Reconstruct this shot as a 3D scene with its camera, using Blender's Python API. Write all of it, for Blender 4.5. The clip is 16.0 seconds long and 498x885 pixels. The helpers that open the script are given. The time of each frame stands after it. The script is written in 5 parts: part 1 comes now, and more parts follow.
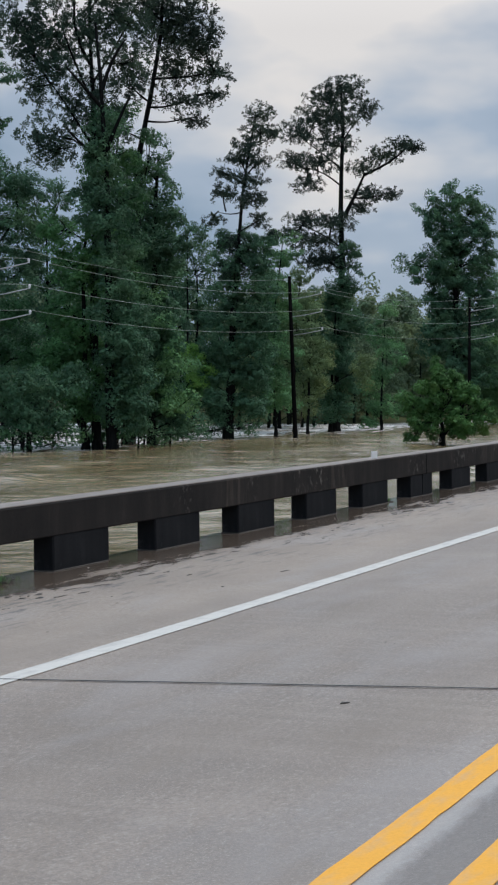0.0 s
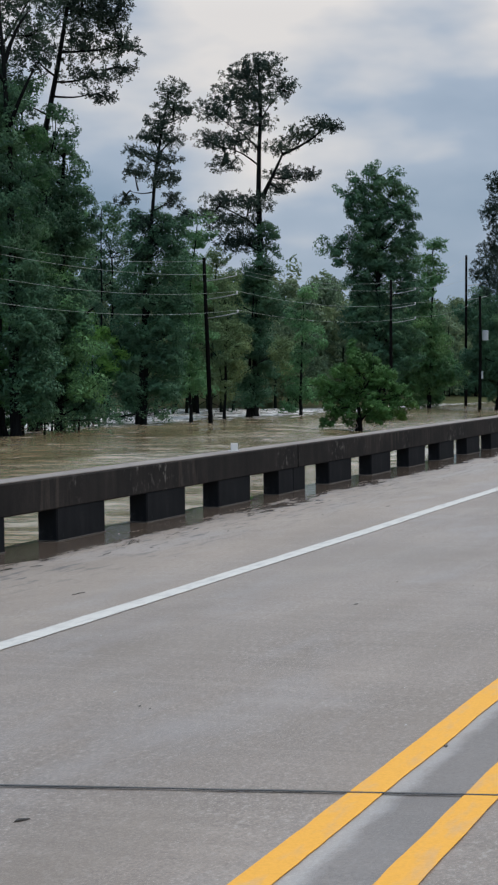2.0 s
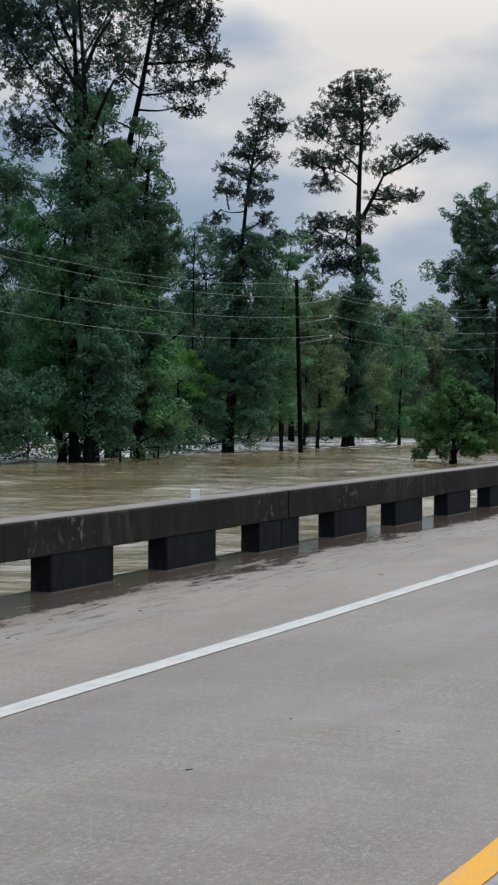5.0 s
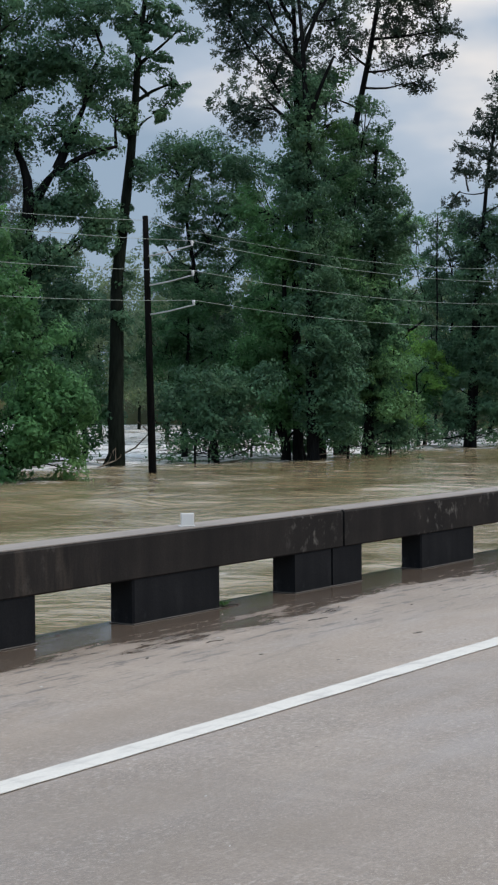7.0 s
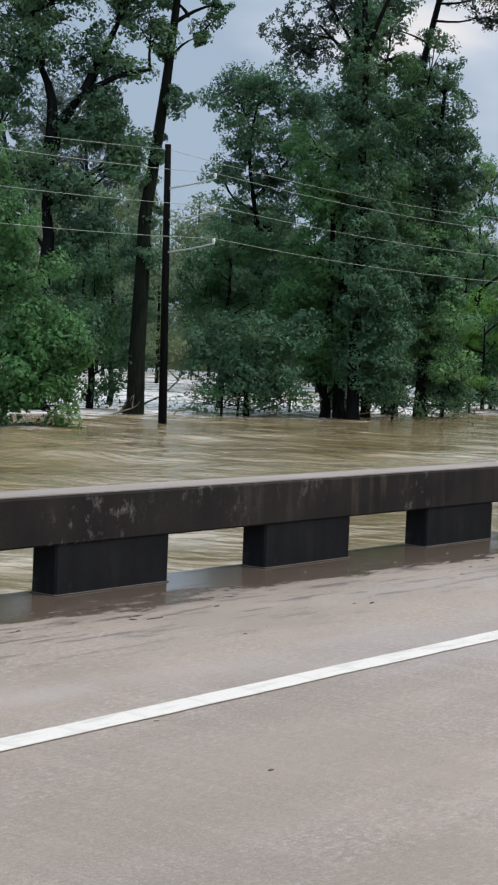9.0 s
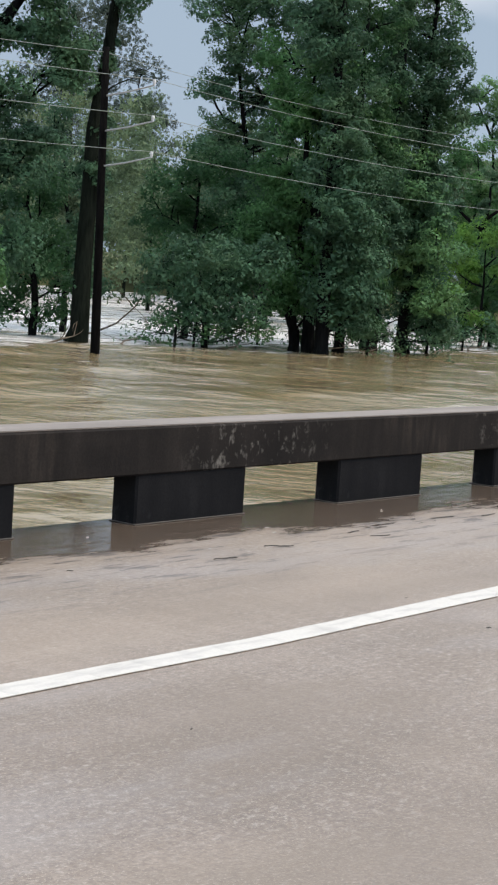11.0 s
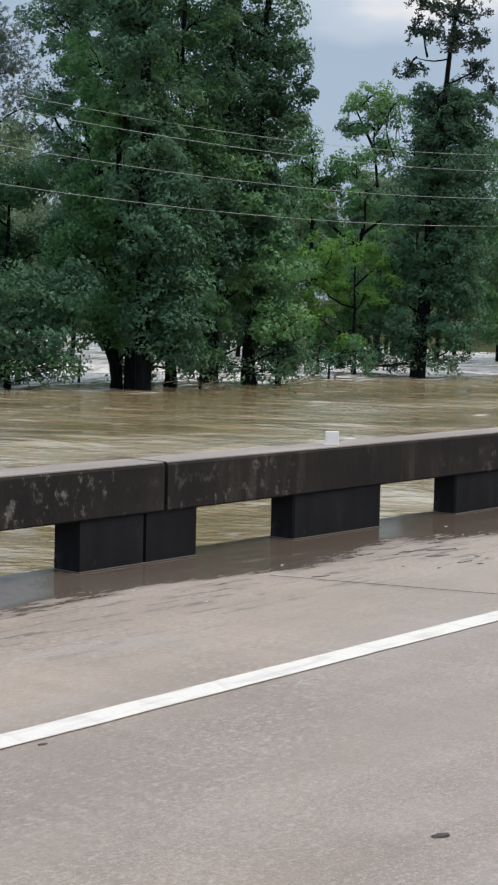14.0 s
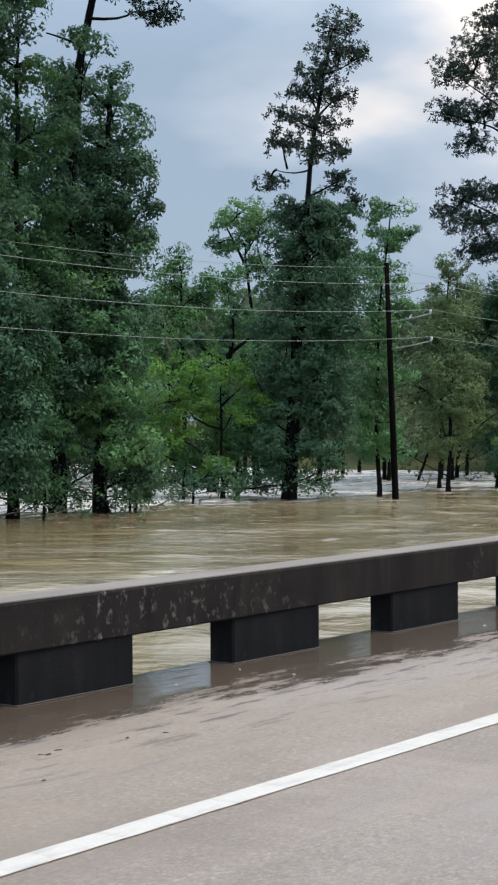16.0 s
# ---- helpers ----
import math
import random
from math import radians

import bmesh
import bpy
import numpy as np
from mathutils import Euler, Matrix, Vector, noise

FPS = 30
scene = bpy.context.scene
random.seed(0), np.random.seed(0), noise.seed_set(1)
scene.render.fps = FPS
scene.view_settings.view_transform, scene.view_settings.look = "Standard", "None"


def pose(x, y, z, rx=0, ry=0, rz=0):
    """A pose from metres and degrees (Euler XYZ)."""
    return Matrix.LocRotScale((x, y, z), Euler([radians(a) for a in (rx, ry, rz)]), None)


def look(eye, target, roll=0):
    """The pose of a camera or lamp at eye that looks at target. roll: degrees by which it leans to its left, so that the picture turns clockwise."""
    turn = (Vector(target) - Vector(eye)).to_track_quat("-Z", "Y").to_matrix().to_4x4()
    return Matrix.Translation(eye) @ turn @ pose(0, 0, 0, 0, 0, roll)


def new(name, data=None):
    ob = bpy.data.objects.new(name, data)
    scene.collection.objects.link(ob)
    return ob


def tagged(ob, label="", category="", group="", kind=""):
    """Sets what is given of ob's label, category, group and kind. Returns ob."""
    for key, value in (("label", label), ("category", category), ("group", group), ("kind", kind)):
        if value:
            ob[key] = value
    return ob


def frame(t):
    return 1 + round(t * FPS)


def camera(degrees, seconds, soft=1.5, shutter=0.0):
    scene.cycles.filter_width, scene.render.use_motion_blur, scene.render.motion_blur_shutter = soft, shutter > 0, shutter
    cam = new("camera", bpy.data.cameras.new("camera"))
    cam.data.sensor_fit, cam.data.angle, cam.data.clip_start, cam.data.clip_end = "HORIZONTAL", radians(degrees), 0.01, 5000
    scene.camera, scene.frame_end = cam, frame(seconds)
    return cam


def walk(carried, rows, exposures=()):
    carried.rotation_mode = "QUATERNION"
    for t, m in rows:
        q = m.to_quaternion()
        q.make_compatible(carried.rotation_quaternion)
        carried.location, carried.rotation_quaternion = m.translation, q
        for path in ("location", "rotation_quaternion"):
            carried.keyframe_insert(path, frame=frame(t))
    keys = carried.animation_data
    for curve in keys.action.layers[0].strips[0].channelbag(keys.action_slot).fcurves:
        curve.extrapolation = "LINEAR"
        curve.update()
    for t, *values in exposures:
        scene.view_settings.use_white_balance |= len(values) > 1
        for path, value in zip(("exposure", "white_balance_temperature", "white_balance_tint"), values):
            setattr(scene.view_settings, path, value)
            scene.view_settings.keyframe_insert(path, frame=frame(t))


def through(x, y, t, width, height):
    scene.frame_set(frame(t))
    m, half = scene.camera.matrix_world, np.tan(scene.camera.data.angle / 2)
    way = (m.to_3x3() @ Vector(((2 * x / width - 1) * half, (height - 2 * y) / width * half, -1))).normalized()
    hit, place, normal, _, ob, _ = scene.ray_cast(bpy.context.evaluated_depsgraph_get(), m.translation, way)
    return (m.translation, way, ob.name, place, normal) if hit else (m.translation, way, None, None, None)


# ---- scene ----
cam = camera(16.179, 16.0, soft=2.25)

# seconds, place and turn of the carried camera
ROWS = [
    (0, -16.275, -0.182, 1.661, 88.268, -0.304, -67.513),
    (0.5, -15.523, -0.174, 1.662, 88.203, -0.330, -67.729),
    (1, -14.763, -0.167, 1.666, 88.085, -0.365, -68.300),
    (1.5, -13.983, -0.167, 1.670, 87.909, -0.265, -69.029),
    (2, -13.180, -0.158, 1.673, 87.761, -0.252, -69.763),
    (2.5, -12.403, -0.166, 1.685, 87.682, -0.232, -70.134),
    (3, -11.623, -0.177, 1.702, 87.715, -0.159, -70.067),
    (5.5, -6.942, 0.016, 1.727, 88.781, -0.913, -63.812),
    (6, -5.633, 0.019, 1.734, 88.828, -0.110, -61.363),
    (6.5, -4.238, 0.030, 1.736, 88.626, 0.163, -59.114),
    (7, -2.734, 0.033, 1.745, 88.256, -0.307, -56.873),
    (7.5, -1.109, 0.036, 1.748, 87.830, -0.438, -55.199),
    (8, 0.598, 0.066, 1.764, 87.328, -1.636, -54.166),
    (8.5, 2.352, 0.054, 1.770, 86.952, -2.572, -53.519),
    (11, 10.989, 0.106, 1.861, 84.142, -4.596, -50.892),
    (11.5, 12.687, 0.093, 1.856, 83.634, -4.557, -50.62),
    (12, 14.453, 0.125, 1.864, 83.377, -3.887, -50.347),
    (12.5, 16.185, 0.170, 1.874, 83.347, -3.368, -50.338),
    (13, 17.863, 0.201, 1.884, 83.643, -3.036, -50.485),
    (13.5, 19.447, 0.249, 1.901, 84.272, -2.612, -50.988),
    (14, 20.989, 0.288, 1.926, 85.243, -2.151, -51.689),
    (14.5, 22.449, 0.331, 1.945, 86.435, -1.378, -52.581),
    (15, 23.741, 0.373, 1.947, 87.645, -0.751, -53.454),
    (15.5, 24.810, 0.377, 1.959, 88.635, -0.506, -54.021),
    (16, 25.718, 0.418, 1.964, 89.294, -0.504, -54.225),
]
walk(cam, [(r[0], pose(*r[1:])) for r in ROWS], [(0, -0.21, 7200, 13), (3, -0.21, 7250, 13), (5.5, -0.12, 7350, 13), (8.5, 0.22, 7750, 15), (11, 0.35, 8050, 16), (13, 0.35, 8050, 16), (16, 0.31, 7750, 15)])

WATER = -1.674          # level of the flood
# the deck falls a little towards its edge
ROAD = Matrix(((0.99998, 0.00009, -0.00657, 0.0), (0.0, 0.99991, 0.01353, 0.0), (0.00657, -0.01353, 0.99989, 0.0), (0, 0, 0, 1)))


def bend(x):
    """The slow curve of the bridge: how far its lines swing sideways."""
    return 0.000414 * (x - 8.0) ** 2 / 2


# ---- light ----
world = bpy.data.worlds.new("overcast_sky")
scene.world = world
world.use_nodes = True
wt = world.node_tree
wt.nodes.clear()


def wnode(kind, **values):
    n = wt.nodes.new(kind)
    for key, value in values.items():
        n.inputs[key.replace("_", " ")].default_value = value
    return n


w_out = wt.nodes.new("ShaderNodeOutputWorld")
w_back = wt.nodes.new("ShaderNodeBackground")
w_sky = wt.nodes.new("ShaderNodeTexSky")
w_sky.sky_type, w_sky.sun_disc = "NISHITA", False
w_sky.sun_elevation, w_sky.sun_rotation = radians(60), radians(154)
w_co = wt.nodes.new("ShaderNodeTexCoord")
w_map = wt.nodes.new("ShaderNodeMapping")
w_map.inputs["Scale"].default_value = (1.0, 1.0, 2.4)
w_map.inputs["Location"].default_value = (0.35, 0.1, 0.2)
w_noise = wnode("ShaderNodeTexNoise", Scale=4.2, Detail=5.0, Roughness=0.45)
w_ramp = wt.nodes.new("ShaderNodeValToRGB")
w_ramp.color_ramp.elements[0].position, w_ramp.color_ramp.elements[0].color = 0.40, (0.27, 0.41, 0.60, 1)
w_ramp.color_ramp.elements[1].position, w_ramp.color_ramp.elements[1].color = 0.62, (0.85, 0.89, 0.945, 1)
w_mid = w_ramp.color_ramp.elements.new(0.515)
w_mid.color = (0.415, 0.55, 0.74, 1)
w_dim = wt.nodes.new("ShaderNodeVectorMath")
w_dim.operation = "SCALE"
w_dim.inputs["Scale"].default_value = 0.08
w_mix = wt.nodes.new("ShaderNodeMix")
w_mix.data_type = "RGBA"
w_mix.inputs["Factor"].default_value = 0.9
# the cloud thins out towards the horizon
w_sep = wt.nodes.new("ShaderNodeSeparateXYZ")
wt.links.new(w_co.outputs["Generated"], w_sep.inputs["Vector"])
w_low = wt.nodes.new("ShaderNodeMapRange")
w_low.inputs["From Min"].default_value, w_low.inputs["From Max"].default_value = 0.11, 0.225
w_low.inputs["To Min"].default_value, w_low.inputs["To Max"].default_value = -0.13, 0.045
wt.links.new(w_sep.outputs["Z"], w_low.inputs["Value"])
w_side = wt.nodes.new("ShaderNodeMapRange")
w_side.inputs["From Min"].default_value, w_side.inputs["From Max"].default_value = 0.82, 0.95
w_side.inputs["To Min"].default_value, w_side.inputs["To Max"].default_value = -0.12, 0.125
wt.links.new(w_sep.outputs["X"], w_side.inputs["Value"])
w_both = wt.nodes.new("ShaderNodeMath")
wt.links.new(w_low.outputs["Result"], w_both.inputs[0])
wt.links.new(w_side.outputs["Result"], w_both.inputs[1])
w_sum = wt.nodes.new("ShaderNodeMath")
wt.links.new(w_noise.outputs["Fac"], w_sum.inputs[0])
wt.links.new(w_both.outputs["Value"], w_sum.inputs[1])
for a, b in ((w_co.outputs["Generated"], w_map.inputs["Vector"]), (w_map.outputs["Vector"], w_noise.inputs["Vector"]),
             (w_sum.outputs["Value"], w_ramp.inputs["Fac"]), (w_sky.outputs["Color"], w_dim.inputs[0]),
             (w_dim.outputs["Vector"], w_mix.inputs["A"]), (w_ramp.outputs["Color"], w_mix.inputs["B"]),
             (w_mix.outputs["Result"], w_back.inputs["Color"]), (w_back.outputs["Background"], w_out.inputs["Surface"])):
    wt.links.new(a, b)
w_back.inputs["Strength"].default_value = 1.0
w_rise = wt.nodes.new("ShaderNodeMapRange")
w_rise.inputs["From Min"].default_value, w_rise.inputs["From Max"].default_value = 0.2, 0.62
w_rise.inputs["To Min"].default_value, w_rise.inputs["To Max"].default_value = 1.0, 2.6
wt.links.new(w_sep.outputs["Z"], w_rise.inputs["Value"])
wt.links.new(w_rise.outputs["Result"], w_back.inputs["Strength"])

sun = new("sun", bpy.data.lights.new("sun", "SUN"))
sun.data.energy, sun.data.angle, sun.data.color = 1.7, radians(25), (1.0, 0.97, 0.92)
sun.matrix_world = look((0, 0, 60), (-18, 36, -10))


# ---- materials ----
class Mat:
    """A small builder of procedural node materials."""

    def __init__(self, name, rough=0.8, metal=0.0):
        self.m = bpy.data.materials.new(name)
        self.m.use_nodes = True
        self.t = self.m.node_tree
        self.b = self.t.nodes["Principled BSDF"]
        self.b.inputs["Roughness"].default_value, self.b.inputs["Metallic"].default_value = rough, metal
        if rough >= 0.75:
            self.b.inputs["Specular IOR Level"].default_value = 0.15
        self.co = self.t.nodes.new("ShaderNodeTexCoord").outputs["Object"]

    def link(self, a, b):
        self.t.links.new(a, b)

    def scaled(self, s):
        n = self.t.nodes.new("ShaderNodeMapping")
        n.inputs["Scale"].default_value = s
        self.link(self.co, n.inputs["Vector"])
        return n.outputs["Vector"]

    def noise(self, scale, detail=4.0, stretch=(1, 1, 1), rough=0.55):
        n = self.t.nodes.new("ShaderNodeTexNoise")
        n.inputs["Scale"].default_value, n.inputs["Detail"].default_value, n.inputs["Roughness"].default_value = scale, detail, rough
        self.link(self.scaled(stretch), n.inputs["Vector"])
        return n.outputs["Fac"]

    def ramp(self, fac, *stops):
        n = self.t.nodes.new("ShaderNodeValToRGB")
        e = n.color_ramp.elements
        e[0].position, e[0].color = stops[0][0], (*stops[0][1], 1)
        e[1].position, e[1].color = stops[-1][0], (*stops[-1][1], 1)
        for p, c in stops[1:-1]:
            k = e.new(p)
            k.color = (*c, 1)
        self.link(fac, n.inputs["Fac"])
        return n.outputs["Color"]

    def band(self, fac, lo, hi, a=0.0, b=1.0):
        n = self.t.nodes.new("ShaderNodeMapRange")
        n.inputs["From Min"].default_value, n.inputs["From Max"].default_value = lo, hi
        n.inputs["To Min"].default_value, n.inputs["To Max"].default_value = a, b
        self.link(fac, n.inputs["Value"])
        return n.outputs["Result"]

    def math(self, op, a, b):
        n = self.t.nodes.new("ShaderNodeMath")
        n.operation = op
        for k, v in enumerate((a, b)):
            if isinstance(v, (int, float)):
                n.inputs[k].default_value = v
            else:
                self.link(v, n.inputs[k])
        return n.outputs["Value"]

    def mix(self, fac, a, b, blend="MIX"):
        n = self.t.nodes.new("ShaderNodeMix")
        n.data_type, n.blend_type = "RGBA", blend
        for key, v in (("Factor", fac), ("A", a), ("B", b)):
            if isinstance(v, tuple):
                n.inputs[key].default_value = (*v, 1)
            elif isinstance(v, (int, float)):
                n.inputs[key].default_value = v
            else:
                self.link(v, n.inputs[key])
        return n.outputs["Result"]

    def axis(self, name):
        n = self.t.nodes.new("ShaderNodeSeparateXYZ")
        self.link(self.co, n.inputs["Vector"])
        return n.outputs[name]

    def island(self):
        return self.t.nodes.new("ShaderNodeNewGeometry").outputs["Random Per Island"]

    def color(self, c):
        if isinstance(c, tuple):
            self.b.inputs["Base Color"].default_value = (*c, 1)
        else:
            self.link(c, self.b.inputs["Base Color"])
        return self

    def rough(self, r):
        self.link(r, self.b.inputs["Roughness"])
        return self

    def bump(self, height, strength=0.3, distance=0.01):
        n = self.t.nodes.new("ShaderNodeBump")
        n.inputs["Strength"].default_value, n.inputs["Distance"].default_value = strength, distance
        self.link(height, n.inputs["Height"])
        self.link(n.outputs["Normal"], self.b.inputs["Normal"])
        return self


def deck_material():
    m = Mat("concrete_deck", 0.6)
    big = m.noise(0.35, 4, (0.5, 1.3, 1))
    streak = m.noise(1.3, 5, (0.18, 2.2, 1))
    patch = m.noise(2.6, 5, (0.5, 1.0, 1))
    tine = m.noise(3.0, 5, (2.6, 0.16, 1), 0.62)
    grain = m.noise(48, 4, (1, 1, 1), 0.68)
    fine = m.noise(85, 3, (1, 1, 1), 0.65)
    c = m.ramp(big, (0.3, (0.226, 0.184, 0.158)), (0.7, (0.336, 0.277, 0.240)))
    c = m.mix(m.band(streak, 0.38, 0.7, 0.0, 0.45), c, (0.21, 0.165, 0.135))
    c = m.mix(m.band(patch, 0.46, 0.7, 0.0, 0.5), c, (0.19, 0.155, 0.13))
    c = m.mix(m.band(tine, 0.5, 0.72, 0.0, 0.4), c, (0.16, 0.132, 0.114))
    c = m.mix(m.band(tine, 0.48, 0.3, 0.0, 0.25), c, (0.42, 0.36, 0.32))
    c = m.mix(m.math("MULTIPLY", m.band(grain, 0.44, 0.6), m.band(big, 0.3, 0.7, 0.6, 0.34)), c, (0.125, 0.104, 0.092))
    c = m.mix(m.math("MULTIPLY", m.band(fine, 0.56, 0.66), m.band(patch, 0.35, 0.65, 0.3, 0.6)), c, (0.60, 0.545, 0.49))
    # the shoulder keeps its sand, the lanes are scoured grey; broad damp blotches lie over both
    sand = m.band(m.math("ADD", m.axis("Y"), m.math("MULTIPLY", m.noise(0.9, 4, (0.4, 1.0, 1)), 1.2)), 5.6, 6.5)
    c = m.mix(m.math("MULTIPLY", sand, 0.4), c, (0.345, 0.272, 0.212))
    blotch = m.noise(0.75, 5, (0.7, 1.1, 1), 0.6)
    c = m.mix(m.band(blotch, 0.5, 0.66, 0.0, 0.38), c, (0.165, 0.128, 0.098))
    c = m.mix(m.band(blotch, 0.46, 0.34, 0.0, 0.16), c, (0.40, 0.335, 0.28))
    c = m.mix(1.0, c, (0.94, 0.90, 0.835), "MULTIPLY")
    # the aggregate shows only where the skin of the concrete is worn through
    bare = m.band(m.noise(0.8, 5, (0.8, 1.2, 1), 0.65), 0.42, 0.62, 0.35, 1.0)
    fleck = m.noise(27, 5, (0.8, 1.15, 1), 0.72)
    c = m.mix(m.math("MULTIPLY", m.band(fleck, 0.53, 0.62, 0.0, 0.58), bare), c, (0.13, 0.105, 0.088))
    c = m.mix(m.math("MULTIPLY", m.band(fleck, 0.46, 0.37, 0.0, 0.48), bare), c, (0.46, 0.405, 0.355))
    # broad smears of cool dried silt and of brown mud
    smear = m.noise(0.55, 6, (0.45, 1.5, 1), 0.62)
    c = m.mix(m.band(smear, 0.52, 0.64, 0.0, 0.30), c, (0.315, 0.290, 0.280))
    c = m.mix(m.band(smear, 0.48, 0.38, 0.0, 0.42), c, (0.205, 0.158, 0.118))
    # wet dirt gathered between the centre lines
    gap = m.math("ADD", m.axis("Y"), m.math("MULTIPLY", m.noise(3.0, 5, (0.6, 1.0, 1), 0.7), 0.12))
    dirt = m.math("MULTIPLY", m.band(gap, 1.47, 1.51), m.band(gap, 1.76, 1.84, 1.0, 0.0))
    c = m.mix(m.math("MULTIPLY", dirt, 0.55), c, (0.12, 0.112, 0.108))
    # pale dried silt drawn out along the inner edge of the far yellow line
    drawn = m.math("ADD", m.axis("Y"), m.math("MULTIPLY", m.noise(5.0, 6, (0.55, 1.3, 1), 0.75), 0.22))
    silt = m.math("MULTIPLY", m.band(drawn, 1.80, 1.87), m.band(m.axis("Y"), 1.83, 1.84, 1.0, 0.0))
    c = m.mix(m.math("MULTIPLY", silt, 0.42), c, (0.44, 0.425, 0.405))
    # rain and splash water standing along the edge
    ragged = m.math("ADD", m.axis("Y"), m.math("MULTIPLY", m.noise(1.5, 9, (0.45, 1.7, 1), 0.78), 2.7))
    wet = m.band(ragged, 8.62, 8.8)
    film = m.band(ragged, 8.76, 9.0)
    damp = m.math("MAXIMUM", m.band(m.noise(0.22, 4, (0.35, 1.5, 1)), 0.45, 0.7, 0.0, 0.55), wet)
    lick = m.math("MULTIPLY", m.band(m.noise(3.4, 6, (0.45, 2.8, 1), 0.72), 0.54, 0.6), m.band(m.axis("Y"), 6.0, 6.9))
    c = m.mix(m.math("MULTIPLY", lick, 0.75), c, (0.05, 0.042, 0.037))
    c = m.mix(m.math("MULTIPLY", wet, 0.82), c, (0.080, 0.058, 0.044))
    r = m.math("SUBTRACT", m.band(damp, 0.0, 1.0, 0.56, 0.2), m.math("MULTIPLY", film, 0.13))
    m.color(c).rough(r)
    h = m.math("ADD", m.math("MULTIPLY", grain, 0.8), m.math("MULTIPLY", fine, 0.5))
    h = m.math("MULTIPLY", h, m.math("SUBTRACT", 1.0, m.math("MULTIPLY", film, 0.93)))
    ripple = m.math("MULTIPLY", m.noise(5.0, 4, (0.5, 1.6, 1)), m.math("MULTIPLY", film, 1.7))
    m.bump(m.math("ADD", h, ripple), 0.32, 0.008)
    return m.m


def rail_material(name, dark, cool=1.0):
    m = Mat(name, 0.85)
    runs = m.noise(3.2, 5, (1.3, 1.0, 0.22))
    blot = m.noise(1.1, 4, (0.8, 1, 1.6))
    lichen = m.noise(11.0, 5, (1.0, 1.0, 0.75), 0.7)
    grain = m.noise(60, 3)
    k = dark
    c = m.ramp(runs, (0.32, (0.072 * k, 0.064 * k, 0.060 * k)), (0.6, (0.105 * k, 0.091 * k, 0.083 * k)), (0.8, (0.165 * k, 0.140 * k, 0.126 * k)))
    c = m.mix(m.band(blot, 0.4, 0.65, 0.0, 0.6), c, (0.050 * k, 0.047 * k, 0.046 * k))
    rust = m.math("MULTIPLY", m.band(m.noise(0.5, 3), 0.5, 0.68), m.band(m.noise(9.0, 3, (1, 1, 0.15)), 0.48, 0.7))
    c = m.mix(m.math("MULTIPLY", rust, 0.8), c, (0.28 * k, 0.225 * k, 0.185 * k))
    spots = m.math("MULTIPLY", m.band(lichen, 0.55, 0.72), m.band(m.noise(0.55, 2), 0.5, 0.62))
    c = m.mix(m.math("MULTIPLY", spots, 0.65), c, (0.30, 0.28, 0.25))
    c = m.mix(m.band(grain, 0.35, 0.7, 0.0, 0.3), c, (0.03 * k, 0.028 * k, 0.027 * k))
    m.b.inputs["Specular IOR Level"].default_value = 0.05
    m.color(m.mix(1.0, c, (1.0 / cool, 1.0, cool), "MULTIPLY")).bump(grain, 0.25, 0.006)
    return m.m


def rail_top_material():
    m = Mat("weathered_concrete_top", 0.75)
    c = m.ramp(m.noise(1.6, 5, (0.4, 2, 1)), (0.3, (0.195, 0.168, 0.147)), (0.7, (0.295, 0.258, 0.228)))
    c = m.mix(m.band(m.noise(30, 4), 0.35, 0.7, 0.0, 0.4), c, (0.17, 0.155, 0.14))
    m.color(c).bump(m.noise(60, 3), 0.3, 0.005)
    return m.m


def paint_material(name, col, worn, breaks):
    m = Mat(name, 0.74)
    m.b.inputs["Specular IOR Level"].default_value = 0.25
    w = m.noise(7, 5, (0.4, 1.6, 1))
    c = m.mix(m.band(w, 0.5, 0.75, 0.0, worn), col, (0.36, 0.34, 0.32))
    c = m.mix(m.band(m.noise(70, 2), 0.4, 0.7, 0.0, 0.18), c, tuple(v * 0.6 for v in col))
    # thin breaks where the paint bridges the grooves of the deck
    saw = m.math("FRACT", m.math("ADD", m.math("MULTIPLY", m.axis("X"), 2.3), m.math("MULTIPLY", m.noise(1.7, 3), 0.8)), 0.0)
    c = m.mix(m.math("MULTIPLY", m.band(saw, 0.0, 0.16, 1.0, 0.0), breaks), c, tuple(v * 0.62 for v in col))
    m.color(c).bump(m.noise(80, 3), 0.25, 0.004)
    return m.m


